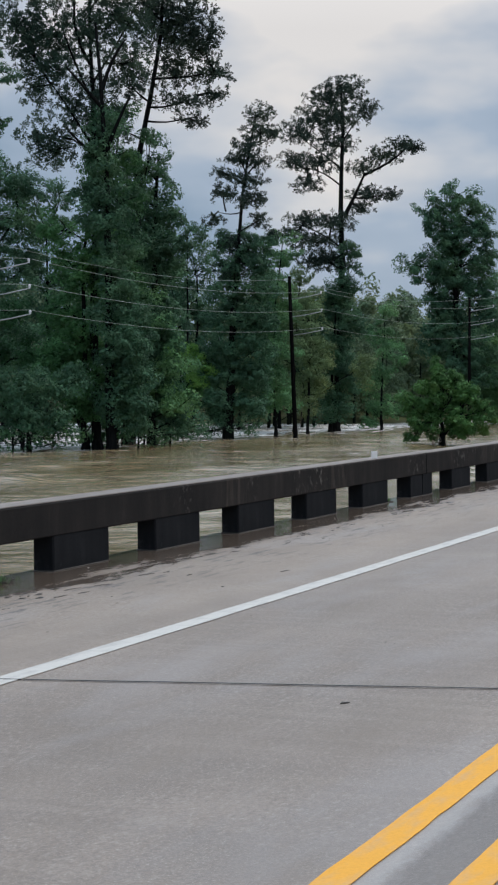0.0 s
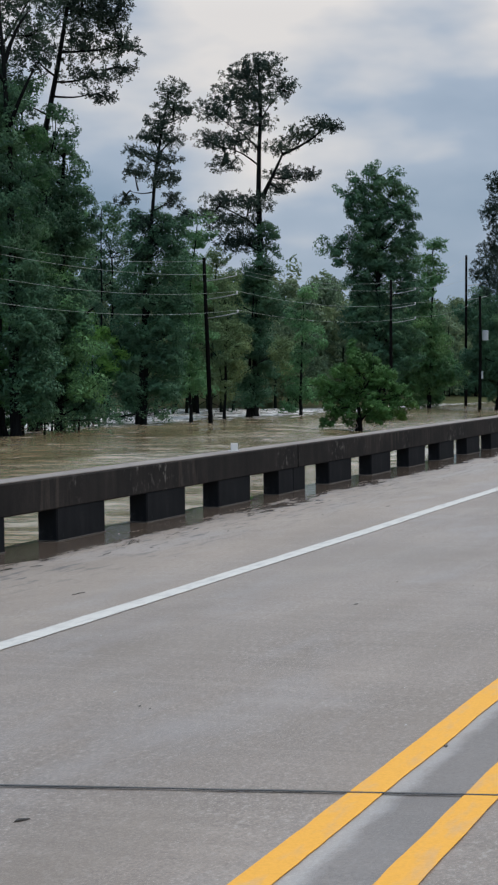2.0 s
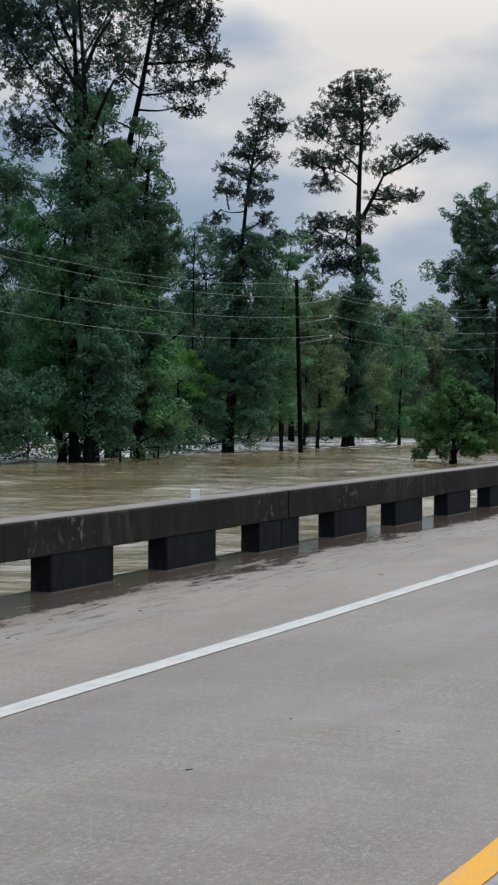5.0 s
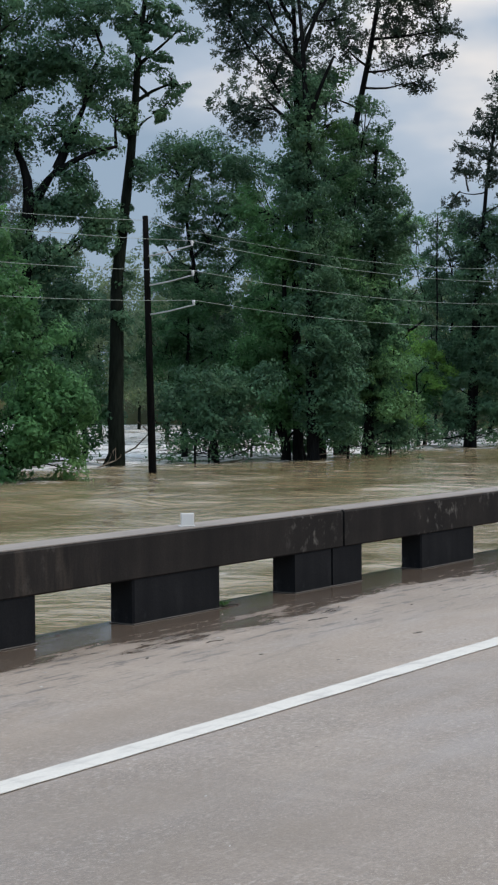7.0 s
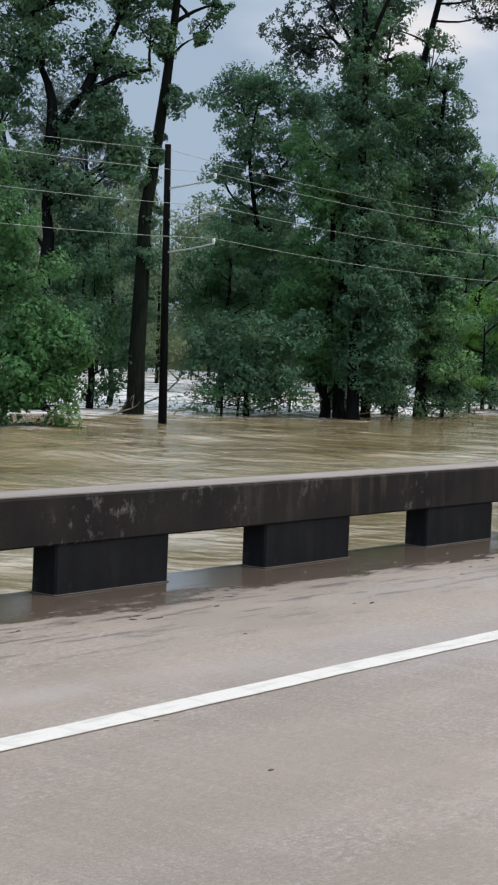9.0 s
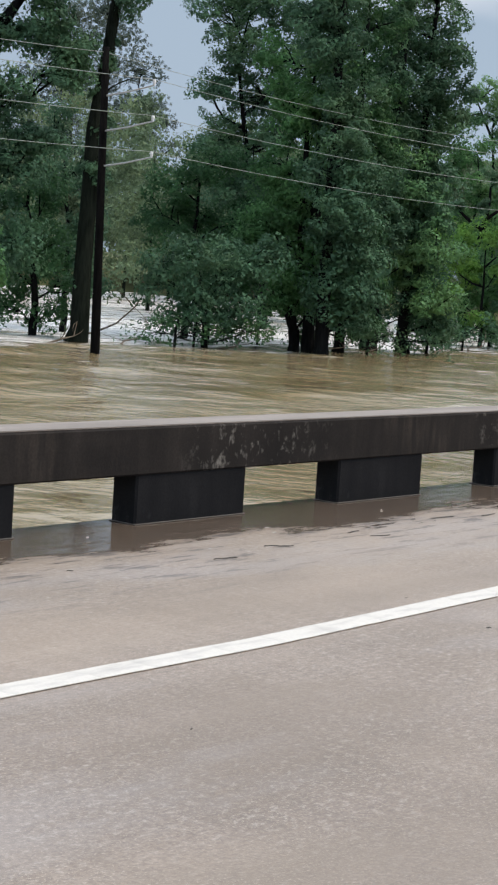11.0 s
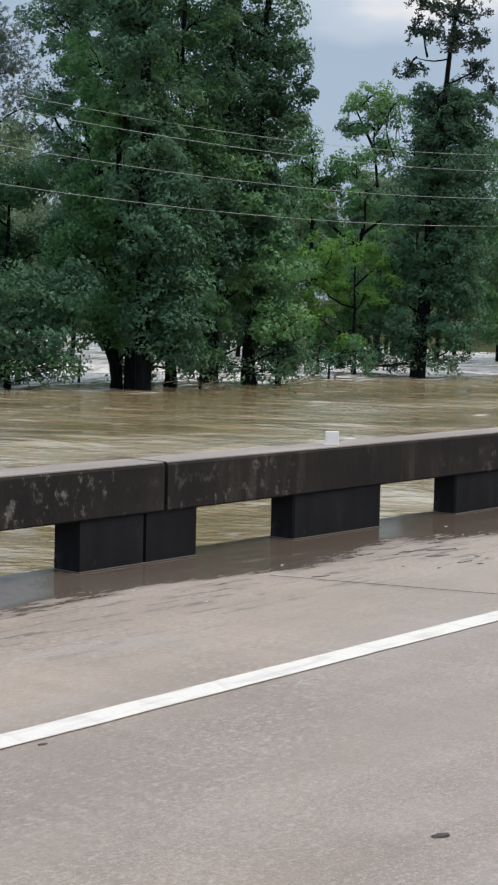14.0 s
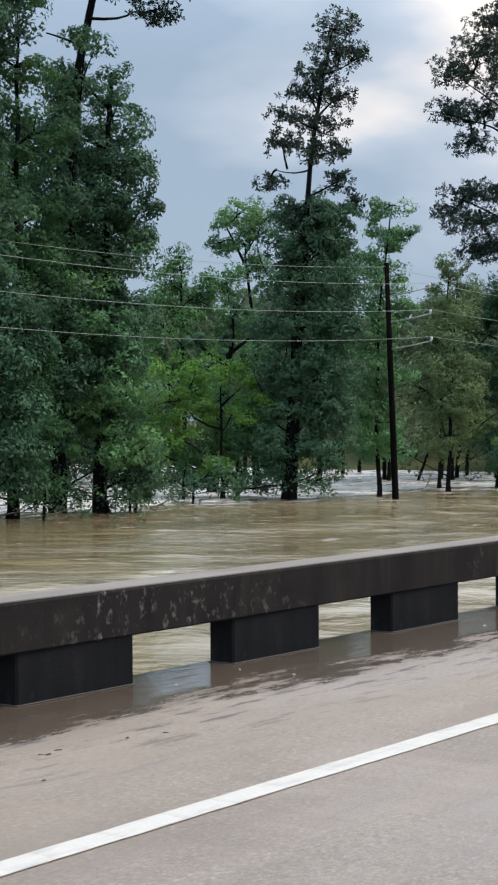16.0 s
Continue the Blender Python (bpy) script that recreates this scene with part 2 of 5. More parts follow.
def water_material():
    m = Mat("muddy_flood_water", 0.07)
    c = m.ramp(m.noise(0.12, 6, (0.5, 1.4, 1)), (0.35, (0.180, 0.134, 0.070)), (0.52, (0.245, 0.192, 0.110)), (0.68, (0.36, 0.31, 0.225)))
    # sky reflection painted in as pale froth, most of it among the flooded trunks
    sky_pale = m.noise(0.85, 7, (0.5, 1.2, 1), 0.62)
    calm = m.math("ADD", sky_pale, m.band(m.axis("Y"), 26.0, 42.0, -0.11, -0.06))
    sky_shine = m.math("ADD", calm, m.band(m.axis("Y"), 43.0, 49.5, -0.015, 0.27))
    c = m.mix(m.band(sky_shine, 0.53, 0.66, 0.0, 0.95), c, (0.68, 0.665, 0.64))
    m.rough(m.band(sky_shine, 0.56, 0.75, 0.07, 0.32))
    c = m.mix(m.band(m.noise(2.6, 5, (0.5, 1.2, 1), 0.7), 0.68, 0.74, 0.0, 0.3), c, (0.55, 0.51, 0.44))
    m.color(c)
    m.b.inputs["IOR"].default_value = 1.52
    # short crests that lie across the current
    turn = m.t.nodes.new("ShaderNodeMapping")
    turn.inputs["Rotation"].default_value = (0, 0, radians(-36))
    m.link(m.co, turn.inputs["Vector"])
    m.co = turn.outputs["Vector"]
    chop = m.math("MULTIPLY", m.noise(0.42, 2, (1.15, 0.75, 1), 0.5), m.band(m.noise(0.05, 2, (1.0, 0.8, 1)), 0.35, 0.65, 0.45, 1.5))
    rip = m.noise(2.3, 4, (1.15, 0.75, 1))
    m.bump(m.math("ADD", chop, m.math("MULTIPLY", rip, 0.28)), 1.0, 0.35)
    return m.m


def leaf_material(name, dark, light, through=0.34):
    m = Mat(name, 0.55)
    rnd = m.island()
    c = m.ramp(m.noise(0.9, 3), (0.3, dark), (0.7, light))
    # the brightest leaves stand in for highlights on the clumps
    c = m.mix(0.62, m.ramp(rnd, (0.0, tuple(v * 0.8 for v in dark)), (0.72, light), (1.0, tuple(v * 1.75 for v in light))), c)
    # noise-shaped dark patches painted as shadow pockets among the clumps
    c = m.mix(m.band(m.noise(0.4, 4), 0.42, 0.6, 0.0, 0.66), c, tuple(v * 0.55 for v in dark))
    c = m.mix(m.band(m.noise(0.22, 2), 0.5, 0.68, 0.0, 0.45), c, (light[0] * 1.6, light[1] * 1.25, light[2]))
    m.color(c)
    m.b.inputs["Specular IOR Level"].default_value = 0.15
    tr = m.t.nodes.new("ShaderNodeBsdfTranslucent")
    m.link(c, tr.inputs["Color"])
    mx = m.t.nodes.new("ShaderNodeMixShader")
    mx.inputs["Fac"].default_value = through
    m.link(m.b.outputs["BSDF"], mx.inputs[1])
    m.link(tr.outputs["BSDF"], mx.inputs[2])
    m.link(mx.outputs["Shader"], m.t.nodes["Material Output"].inputs["Surface"])
    return m.m


def bark_material(name, dark, light):
    m = Mat(name, 0.9)
    c = m.ramp(m.noise(3.0, 5, (3, 3, 0.5)), (0.3, dark), (0.7, light))
    m.b.inputs["Specular IOR Level"].default_value = 0.03
    m.color(c).bump(m.noise(8, 4, (3, 3, 0.5)), 0.6, 0.04)
    return m.m


def plain_material(name, col, rough=0.6, metal=0.0, spread=0.25, scale=12):
    m = Mat(name, rough, metal)
    m.color(m.mix(m.band(m.noise(scale, 4), 0.3, 0.7), col, tuple(v * (1 - spread) for v in col)))
    return m.m


def ground_material():
    m = Mat("river_bank", 0.95)
    c = m.ramp(m.noise(0.12, 5), (0.3, (0.05, 0.055, 0.025)), (0.6, (0.09, 0.10, 0.04)), (0.75, (0.16, 0.13, 0.085)))
    m.color(c).bump(m.noise(1.5, 4), 0.6, 0.2)
    return m.m


DECK, WATERY, GROUND = deck_material(), water_material(), ground_material()
# beam and post faces near black: stain and their shade in one colour
BEAM, POST, TOP = rail_material("stained_shaded_beam_concrete", 0.295, 1.0), rail_material("stained_shaded_post_concrete", 0.19, 1.17), rail_top_material()
WHITE = paint_material("white_road_paint", (0.56, 0.53, 0.48), 0.8, 0.28)
YELLOW = paint_material("yellow_road_paint", (0.80, 0.375, 0.055), 0.4, 0.05)
SEAL = plain_material("joint_sealant", (0.015, 0.014, 0.013), 0.5)
LEAF = {
    "dark": leaf_material("leaves_dark", (0.048, 0.116, 0.070), (0.081, 0.187, 0.100)),
    "mid": leaf_material("leaves_mid", (0.077, 0.195, 0.094), (0.145, 0.323, 0.135)),
    "fresh": leaf_material("leaves_fresh", (0.056, 0.162, 0.062), (0.111, 0.279, 0.106), 0.45),
    "lime": leaf_material("leaves_lime", (0.109, 0.259, 0.062), (0.208, 0.421, 0.101), 0.5),
    # greyed needle colour carries the haze of distance
    "haze": leaf_material("needles_far_hazed", (0.062, 0.098, 0.082), (0.092, 0.134, 0.110), 0.3),
    "rich": leaf_material("leaves_rich", (0.033, 0.101, 0.044), (0.065, 0.169, 0.070), 0.45),
    "bush": leaf_material("leaves_bush", (0.042, 0.118, 0.038), (0.095, 0.222, 0.064)),
    "olive": leaf_material("leaves_olive", (0.095, 0.159, 0.074), (0.169, 0.251, 0.114)),
    "grey": leaf_material("needles_grey", (0.030, 0.062, 0.046), (0.058, 0.105, 0.075), 0.2),
    "pine": leaf_material("needles", (0.019, 0.038, 0.031), (0.038, 0.068, 0.052), 0.12),
    # distance haze put into the leaf colour: lighter, muted green
    "far": leaf_material("leaves_far_hazed", (0.097, 0.154, 0.094), (0.166, 0.248, 0.136)),
}
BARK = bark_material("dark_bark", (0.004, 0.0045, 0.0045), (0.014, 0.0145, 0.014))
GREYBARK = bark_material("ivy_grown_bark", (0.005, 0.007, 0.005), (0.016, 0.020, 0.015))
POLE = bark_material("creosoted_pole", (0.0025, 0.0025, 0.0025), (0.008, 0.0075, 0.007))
ARM = plain_material("galvanised_arm", (0.42, 0.43, 0.43), 0.45, 0.5)
INSULATOR = plain_material("grey_insulator", (0.55, 0.56, 0.56), 0.3)
WIRE = plain_material("weathered_wire", (0.31, 0.35, 0.325), 0.55, 0.2)
TIN = plain_material("grey_transformer_paint", (0.42, 0.44, 0.45), 0.5)
CAPWHITE = plain_material("white_reflector_plastic", (0.62, 0.62, 0.60), 0.4, 0.0, 0.08)
AMBER = plain_material("amber_lens", (0.75, 0.38, 0.02), 0.2)
MARKER = plain_material("yellow_marker_body", (0.55, 0.42, 0.13), 0.5)
GROUT = plain_material("stained_grout", (0.11, 0.10, 0.09), 0.8)
DEBRIS = plain_material("wet_leaf_litter", (0.03, 0.022, 0.015), 0.6)
CHIP = plain_material("pale_gravel_chip", (0.55, 0.53, 0.5), 0.7)
TWIG = bark_material("drift_wood", (0.05, 0.04, 0.03), (0.20, 0.165, 0.13))


# ---- builders ----
def part(name, bm, material, parent=None, label="", smooth=False):
    """Link a bmesh as one mesh object, under a thing or on its own."""
    me = bpy.data.meshes.new(name)
    bm.to_mesh(me)
    bm.free()
    if smooth:
        me.polygons.foreach_set("use_smooth", [True] * len(me.polygons))
    me.materials.append(material)
    ob = new(name, me)
    if parent:
        ob.parent = parent
    if label:
        tagged(ob, label)
    return ob


def shell(name, verts, faces, material, parent=None, label=""):
    """Link arrays of corners and faces (all with as many corners) as one mesh object."""
    verts, faces = np.asarray(verts, np.float32), np.asarray(faces, np.int32)
    me = bpy.data.meshes.new(name)
    me.vertices.add(len(verts))
    me.vertices.foreach_set("co", verts.ravel())
    n, k = faces.shape
    me.loops.add(n * k)
    me.loops.foreach_set("vertex_index", faces.ravel())
    me.polygons.add(n)
    me.polygons.foreach_set("loop_start", np.arange(0, n * k, k, dtype=np.int32))
    me.update(calc_edges=True)
    me.materials.append(material)
    ob = new(name, me)
    if parent:
        ob.parent = parent
    if label:
        tagged(ob, label)
    return ob


def prism(x0, x1, profile, steps=1, curve=None, bevel=0.0):
    """A bar along x with the given (y, z) outline, following the bridge's curve."""
    bm = bmesh.new()
    rings = []
    for i in range(steps + 1):
        x = x0 + (x1 - x0) * i / steps
        off = curve(x) if curve else 0.0
        rings.append([bm.verts.new((x, y + off, z)) for y, z in profile])
    n = len(profile)
    for a, b in zip(rings, rings[1:]):
        for k in range(n):
            bm.faces.new((a[k], a[(k + 1) % n], b[(k + 1) % n], b[k]))
    bm.faces.new(rings[0][::-1])
    bm.faces.new(rings[-1])
    bmesh.ops.recalc_face_normals(bm, faces=bm.faces)
    return bm


def block(bm, a, b):
    got = bmesh.ops.create_cube(bm, size=1)["verts"]
    for v in got:
        v.co = [a[i] + (v.co[i] + 0.5) * (b[i] - a[i]) for i in range(3)]
    return got


def tube(points, r0, r1, sides=8):
    """Arrays of a tapered tube through the points."""
    p = np.asarray(points, float)
    n = len(p)
    verts, faces = [], []
    d = np.gradient(p, axis=0)
    for i in range(n):
        t = d[i] / (np.linalg.norm(d[i]) + 1e-9)
        a = np.cross(t, (0.31, 0.95, 0.05) if abs(t[2]) > 0.8 else (0, 0, 1))
        a /= np.linalg.norm(a)
        b = np.cross(t, a)
        r = r0 + (r1 - r0) * i / (n - 1)
        for k in range(sides):
            w = 2 * math.pi * k / sides
            verts.append(p[i] + r * (math.cos(w) * a + math.sin(w) * b))
    for i in range(n - 1):
        for k in range(sides):
            q = (k + 1) % sides
            faces.append((i * sides + k, i * sides + q, (i + 1) * sides + q, (i + 1) * sides + k))
    top = len(verts)
    verts.append(p[-1])
    for k in range(sides):
        faces.append(((n - 1) * sides + k, (n - 1) * sides + (k + 1) % sides, top, top))
    return verts, faces


def joined(tubes):
    verts, faces, off = [], [], 0
    for v, f in tubes:
        verts += list(v)
        faces += [tuple(i + off for i in q) for q in f]
        off += len(v)
    # a cap's last corner is doubled: give it a corner of its own
    out = []
    for q in faces:
        if q[2] == q[3]:
            verts.append(np.asarray(verts[q[2]]) + (0, 0, 0.002))
            q = (q[0], q[1], q[2], len(verts) - 1)
        out.append(q)
    return verts, out


def bow(a, b, rng, sag=0.12, n=5):
    """Points of a limb that bends a little on its way from a to b."""
    a, b = np.asarray(a, float), np.asarray(b, float)
    k = rng.normal(0, sag, 3) * np.linalg.norm(b - a)
    return [a + (b - a) * s + k * math.sin(math.pi * s) * 0.6 for s in np.linspace(0, 1, n)]


def leaf_cloud(centres, rng, per, radius, length, width):
    """Corners and faces of many folded leaves on the skins of round clumps, turned outwards and to the light."""
    m = len(centres)
    n = m * per
    rad = np.repeat(np.broadcast_to(np.asarray(radius, float).reshape(-1, 1), (m, 1)), per, axis=0)
    out = rng.normal(0, 1, (n, 3))
    out /= np.linalg.norm(out, axis=1, keepdims=True)
    # each clump is a flat spray that droops a little to one side
    droop = np.repeat(rng.normal(0, 0.38, (m, 2)), per, axis=0)
    off = out * rng.uniform(0.3, 1.0, (n, 1)) ** 0.5 * 1.12 * (1, 1, 0.56)
    off[:, 2] += (off[:, :2] * droop).sum(1) - 0.22 * (off[:, :2] ** 2).sum(1)
    c = np.repeat(centres, per, axis=0) + off * rad
    face = out * (1, 1, 1.2) + (0, 0, 0.35) + rng.normal(0, 0.26, (n, 3))
    face /= np.linalg.norm(face, axis=1, keepdims=True)
    d = np.cross(face, rng.normal(0, 1, (n, 3))) + (0, 0, -0.25)
    d /= np.linalg.norm(d, axis=1, keepdims=True)
    s = np.cross(d, face)
    s /= np.linalg.norm(s, axis=1, keepdims=True) + 1e-9
    ln = length * rng.uniform(0.6, 1.35, (n, 1))
    wd = width * rng.uniform(0.6, 1.3, (n, 1))
    v = np.stack([c - d * ln / 2, c + s * wd / 2 + d * ln / 2 - face * wd * 0.15, c - s * wd / 2 + d * ln / 2 - face * wd * 0.15], 1)
    return v.reshape(-1, 3), np.arange(n * 3).reshape(-1, 3)


def needle_cloud(centres, rng, per, radius, width):
    """Tufts of needles that stand out from each centre."""
    n = len(centres) * per
    c = np.repeat(centres, per, axis=0)
    d = rng.normal(0, 1, (n, 3)) + (0, 0, 0.35)
    d /= np.linalg.norm(d, axis=1, keepdims=True)
    s = np.cross(d, rng.normal(0, 1, (n, 3)))
    s /= np.linalg.norm(s, axis=1, keepdims=True) + 1e-9
    r = radius * rng.uniform(0.6, 1.2, (n, 1))
    w = width
    v = np.stack([c + d * r * 0.05, c + d * r + s * w * 0.75, c + d * r - s * w * 0.75], 1)
    return v.reshape(-1, 3), np.arange(n * 3).reshape(-1, 3)


def fill(blob, rng, count, hollow=2.0):
    """Points within an ellipsoid, more of them towards its skin."""
    x, y, z, ru, rv, rz = blob
    d = rng.normal(0, 1, (count, 3))
    d /= np.linalg.norm(d, axis=1, keepdims=True)
    r = rng.uniform(0, 1, (count, 1)) ** (1 / hollow)
    return np.array((x, y, z)) + d * r * (ru, rv, rz)


def tree(label, category, base, turn, trunk, girth, blobs, leaf, limbs=(), kind="leaf", thick=1.0, leaf_size=0.175, seed=1, bark=None, clump=0.66, tips=0.6, name="tree", per=150):
    """One tree: turn is the heading in which it is seen, trunk its line as (sideways, up), blobs its leafy masses as (sideways, up, half width, half height)."""
    rng = np.random.default_rng(seed)
    thing = tagged(new(name), label, category)
    thing.matrix_world = pose(base[0], base[1], WATER - 0.4)
    right = np.array((math.sin(radians(turn)), -math.cos(radians(turn)), 0.0))
    away = np.array((math.cos(radians(turn)), math.sin(radians(turn)), 0.0))
    at = lambda u, z, v=0.0: right * u + away * v + np.array((0, 0, z + 0.4))
    us = [p[0] for p in trunk]
    zs = [p[1] for p in trunk]
    fine_z = np.linspace(zs[0], zs[-1], 9)
    pts = [at(trunk[0][0], trunk[0][1] - 0.6)] + [at(float(np.interp(z, zs, us)) + rng.normal(0, girth * 0.25), z, rng.normal(0, girth * 0.25)) for z in fine_z]
    tubes = [tube(pts, girth, max(0.03, girth * 0.22), 10)]
    for k in range(4):
        w = 2 * math.pi * (k + rng.uniform(0, 0.6)) / 4
        foot = np.array((math.cos(w), math.sin(w), 0.0)) * girth * 1.7
        tubes.append(tube([pts[0] + foot, pts[0] + foot * 0.55 + (0, 0, 0.5), pts[1] + foot * 0.2 + (0, 0, 0.9)], girth * 0.4, girth * 0.25, 6))
    for (u0, z0), (u1, z1), r in limbs:
        tubes.append(tube(bow(at(u0, z0), at(u1, z1, rng.normal(0, 0.5)), rng), r, r * 0.4, 7))
    boughs = [(u0 + (u1 - u0) * s, z0 + (z1 - z0) * s) for (u0, z0), (u1, z1), r in limbs for s in (0.35, 0.7, 1.0)]
    boughs += [(float(np.interp(z, zs, us)), float(z)) for z in np.linspace(zs[0] + min(0.8, (zs[-1] - zs[0]) * 0.4), zs[-1], 12)]
    verts, faces = [], []
    off = 0
    for u, z, ru, rz in blobs:
        rv = min(ru, 2.6) * 0.9
        # crowns grow thinner towards their tops
        full = thick * float(np.interp(z, (5.0, 9.0, 18.0), (1.14, 1.0, 0.78)))
        v0 = rng.normal(0, 0.35)
        ctr = at(u, z, v0)
        area = math.pi * ru * rz
        if kind == "pine":
            cs = fill((0, 0, 0, ru * 1.18, rv, rz * 1.5), rng, max(8, int(area * 46.0 * full)), 1.7)
            cs = ctr + cs[:, :1] * right + cs[:, 1:2] * away + cs[:, 2:] * (0, 0, 1)
            v, f = needle_cloud(cs, rng, 16, 0.22, 0.05)
        else:
            cs = fill((0, 0, 0, ru, rv, rz), rng, max(4, int(area * 2.5 * full)), 2.2)
            cs = ctr + cs[:, :1] * right + cs[:, 1:2] * away + cs[:, 2:] * (0, 0, 1)
            v, f = leaf_cloud(cs, rng, per, clump * rng.uniform(0.6, 1.25, len(cs)), leaf_size, leaf_size * 0.65)
        verts.append(v)
        faces.append(f + off)
        off += len(v)
        # a limb into the mass and twigs to some of its clumps
        start = at(*min(boughs, key=lambda q: math.hypot(q[0] - u, q[1] - z + abs(q[0] - u) * 0.6 + 0.3)))
        lr = min(0.09, girth * 0.2 + 0.008)
        limb = bow(start, ctr, rng)
        tubes.append(tube(limb, lr, min(0.03, lr * 0.5), 6))
        for c in cs[rng.choice(len(cs), min(len(cs), int(3 + area * tips)), replace=False)]:
            s = limb[int(rng.integers(2, 5))]
            tubes.append(tube(bow(s, c, rng, 0.08, 4), min(0.04, 0.008 + girth * 0.16), 0.008, 4))
    v, f = joined(tubes)
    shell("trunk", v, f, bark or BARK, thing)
    shell("crown", np.concatenate(verts), np.concatenate(faces), LEAF[leaf], thing)
    return thing


# ---- ground, water ----
def shoreline(x):
    """How far across the flood its far bank lies."""
    return float(np.interp(x, (-400, 60, 126, 140, 150, 195, 420), (120, 118, 112, 68, 53, 47, 62)))


def build_ground():
    rng = np.random.default_rng(3)
    xs = np.concatenate([np.linspace(-1500, -120, 8), np.linspace(-100, 400, 90), np.linspace(440, 2600, 12)])
    ys = np.concatenate([np.linspace(-1500, -60, 8), np.linspace(-40, 200, 70), np.linspace(220, 2600, 14)])
    verts = []
    for x in xs:
        for y in ys:
            z = np.clip((y - shoreline(x)) * 0.09, -2.5, 2.2) + noise.noise(Vector((x, y, 0)) * 0.05) * 0.5
            verts.append((x, y, WATER + z))
    n = len(ys)
    faces = [(i * n + j, (i + 1) * n + j, (i + 1) * n + j + 1, i * n + j + 1) for i in range(len(xs) - 1) for j in range(n - 1)]
    return tagged(shell("ground", verts, faces, GROUND), "low muddy river bank with grass and leaf litter under the woods", "ground", kind="structure")


def build_water():
    # the sheet heaves: many crossing waves, rougher in some stretches than in others
    rng = np.random.default_rng(17)
    xs = np.concatenate([np.linspace(-2000, -20, 6), np.arange(-8, 2, 1.0), np.arange(2, 112, 0.3), np.arange(112, 180, 1.2), np.linspace(190, 2600, 12)])
    ys = np.concatenate([np.linspace(-1800, -10, 5), np.arange(0, 8, 1.0), np.arange(8, 52, 0.24), np.arange(52, 130, 0.9), np.linspace(135, 2600, 10)])
    gx, gy = np.meshgrid(xs, ys, indexing="ij")
    z = np.zeros_like(gx)
    for k in range(46):
        length = 1.6 * (7.0 / 1.6) ** rng.uniform(0, 1)
        way = rng.normal(math.radians(38), 0.85)
        z += 0.0026 * length ** 0.85 * np.sin(2 * math.pi / length * (gx * math.cos(way) + gy * math.sin(way)) + rng.uniform(0, 6.28))
    rough = 0.85 + 0.6 * np.sin(gx * 0.11 + 1.3 * np.sin(gy * 0.07)) * np.sin(gy * 0.16 + 1.1 * np.sin(gx * 0.05 + 2))
    inside = (gx > -8) & (gx < 180) & (gy > 0) & (gy < 130)
    near = np.where(inside, 1.0, 0.0) * np.clip((190 - gx) / 60, 0.15, 1)
    verts = np.stack([gx, gy, WATER + z * rough * near], -1).reshape(-1, 3)
    n = len(ys)
    i, j = np.meshgrid(np.arange(len(xs) - 1), np.arange(n - 1), indexing="ij")
    faces = np.stack([i * n + j, (i + 1) * n + j, (i + 1) * n + j + 1, i * n + j + 1], -1).reshape(-1, 4)
    ob = shell("water", verts, faces, WATERY)
    ob.data.polygons.foreach_set("use_smooth", [True] * len(faces))
    return tagged(ob, "fast brown flood water with ripples round the trees", "flood water", kind="structure")


build_ground()
build_water()


# ---- bridge ----
EDGE = 8.017            # near face of the rail
POSTS = [-0.15, 2.13, 4.45, 6.79, 9.11, 11.46, 13.85, 16.21, 18.63, 20.95, 23.31, 25.69, 28.06, 30.42, 32.78, 35.15, 37.54, 39.9]
while POSTS[-1] < 150:
    POSTS.append(POSTS[-1] + 2.38)
while POSTS[0] > -24:
    POSTS.insert(0, POSTS[0] - 2.34)
JOINTS = [-26.8, -7.7, 11.13, 30.09, 49.2, 68.3, 87.4, 106.5, 125.6, 144.7, 156.0]


def build_deck():
    prof = [(-6.4, 0.0), (-6.4, -0.42), (-6.0, -0.46), (8.0, -0.46), (8.325, -0.42), (8.325, 0.0)]
    deck = part("road", prism(-60, 160, [(y, z) for y, z in prof[::-1]], 110, bend), DECK)
    deck.matrix_world = ROAD
    return tagged(deck, "worn grey-brown concrete bridge deck, wet along its edge", "bridge deck", kind="structure")


def stripe(name, course, width, material, label, x0=-60, x1=160):
    """A painted line on the deck along the (x, y) points of its course; its edges waver a little, as sprayed paint does."""
    rng = np.random.default_rng(int(course[0][1] * 1000))
    xs = np.concatenate([np.arange(x0, -18, 2.0), np.arange(-18, 60, 0.12), np.arange(60, x1 + 1, 2.0)])
    bm = bmesh.new()
    rows, sway, lo, hi = [], 0.0, 0.0, 0.0
    for x in xs:
        sway = 0.985 * sway + rng.normal(0, 0.0009)
        lo, hi = 0.7 * lo + rng.normal(0, 0.0015), 0.7 * hi + rng.normal(0, 0.0015)
        y = float(np.interp(x, [p[0] for p in course], [p[1] for p in course])) + bend(x) + sway
        a, b = y - width / 2 + lo, y + width / 2 + hi
        rows.append([bm.verts.new(v) for v in ((x, a, 0.004), (x, b, 0.004), (x, b, 0.0075), (x, a, 0.0075))])
    for p, q in zip(rows, rows[1:]):
        for k in range(4):
            bm.faces.new((p[k], p[(k + 1) % 4], q[(k + 1) % 4], q[k]))
    bmesh.ops.recalc_face_normals(bm, faces=bm.faces)
    ob = part(name, bm, material)
    ob.matrix_world = ROAD
    return tagged(ob, label, "road marking", kind="structure")


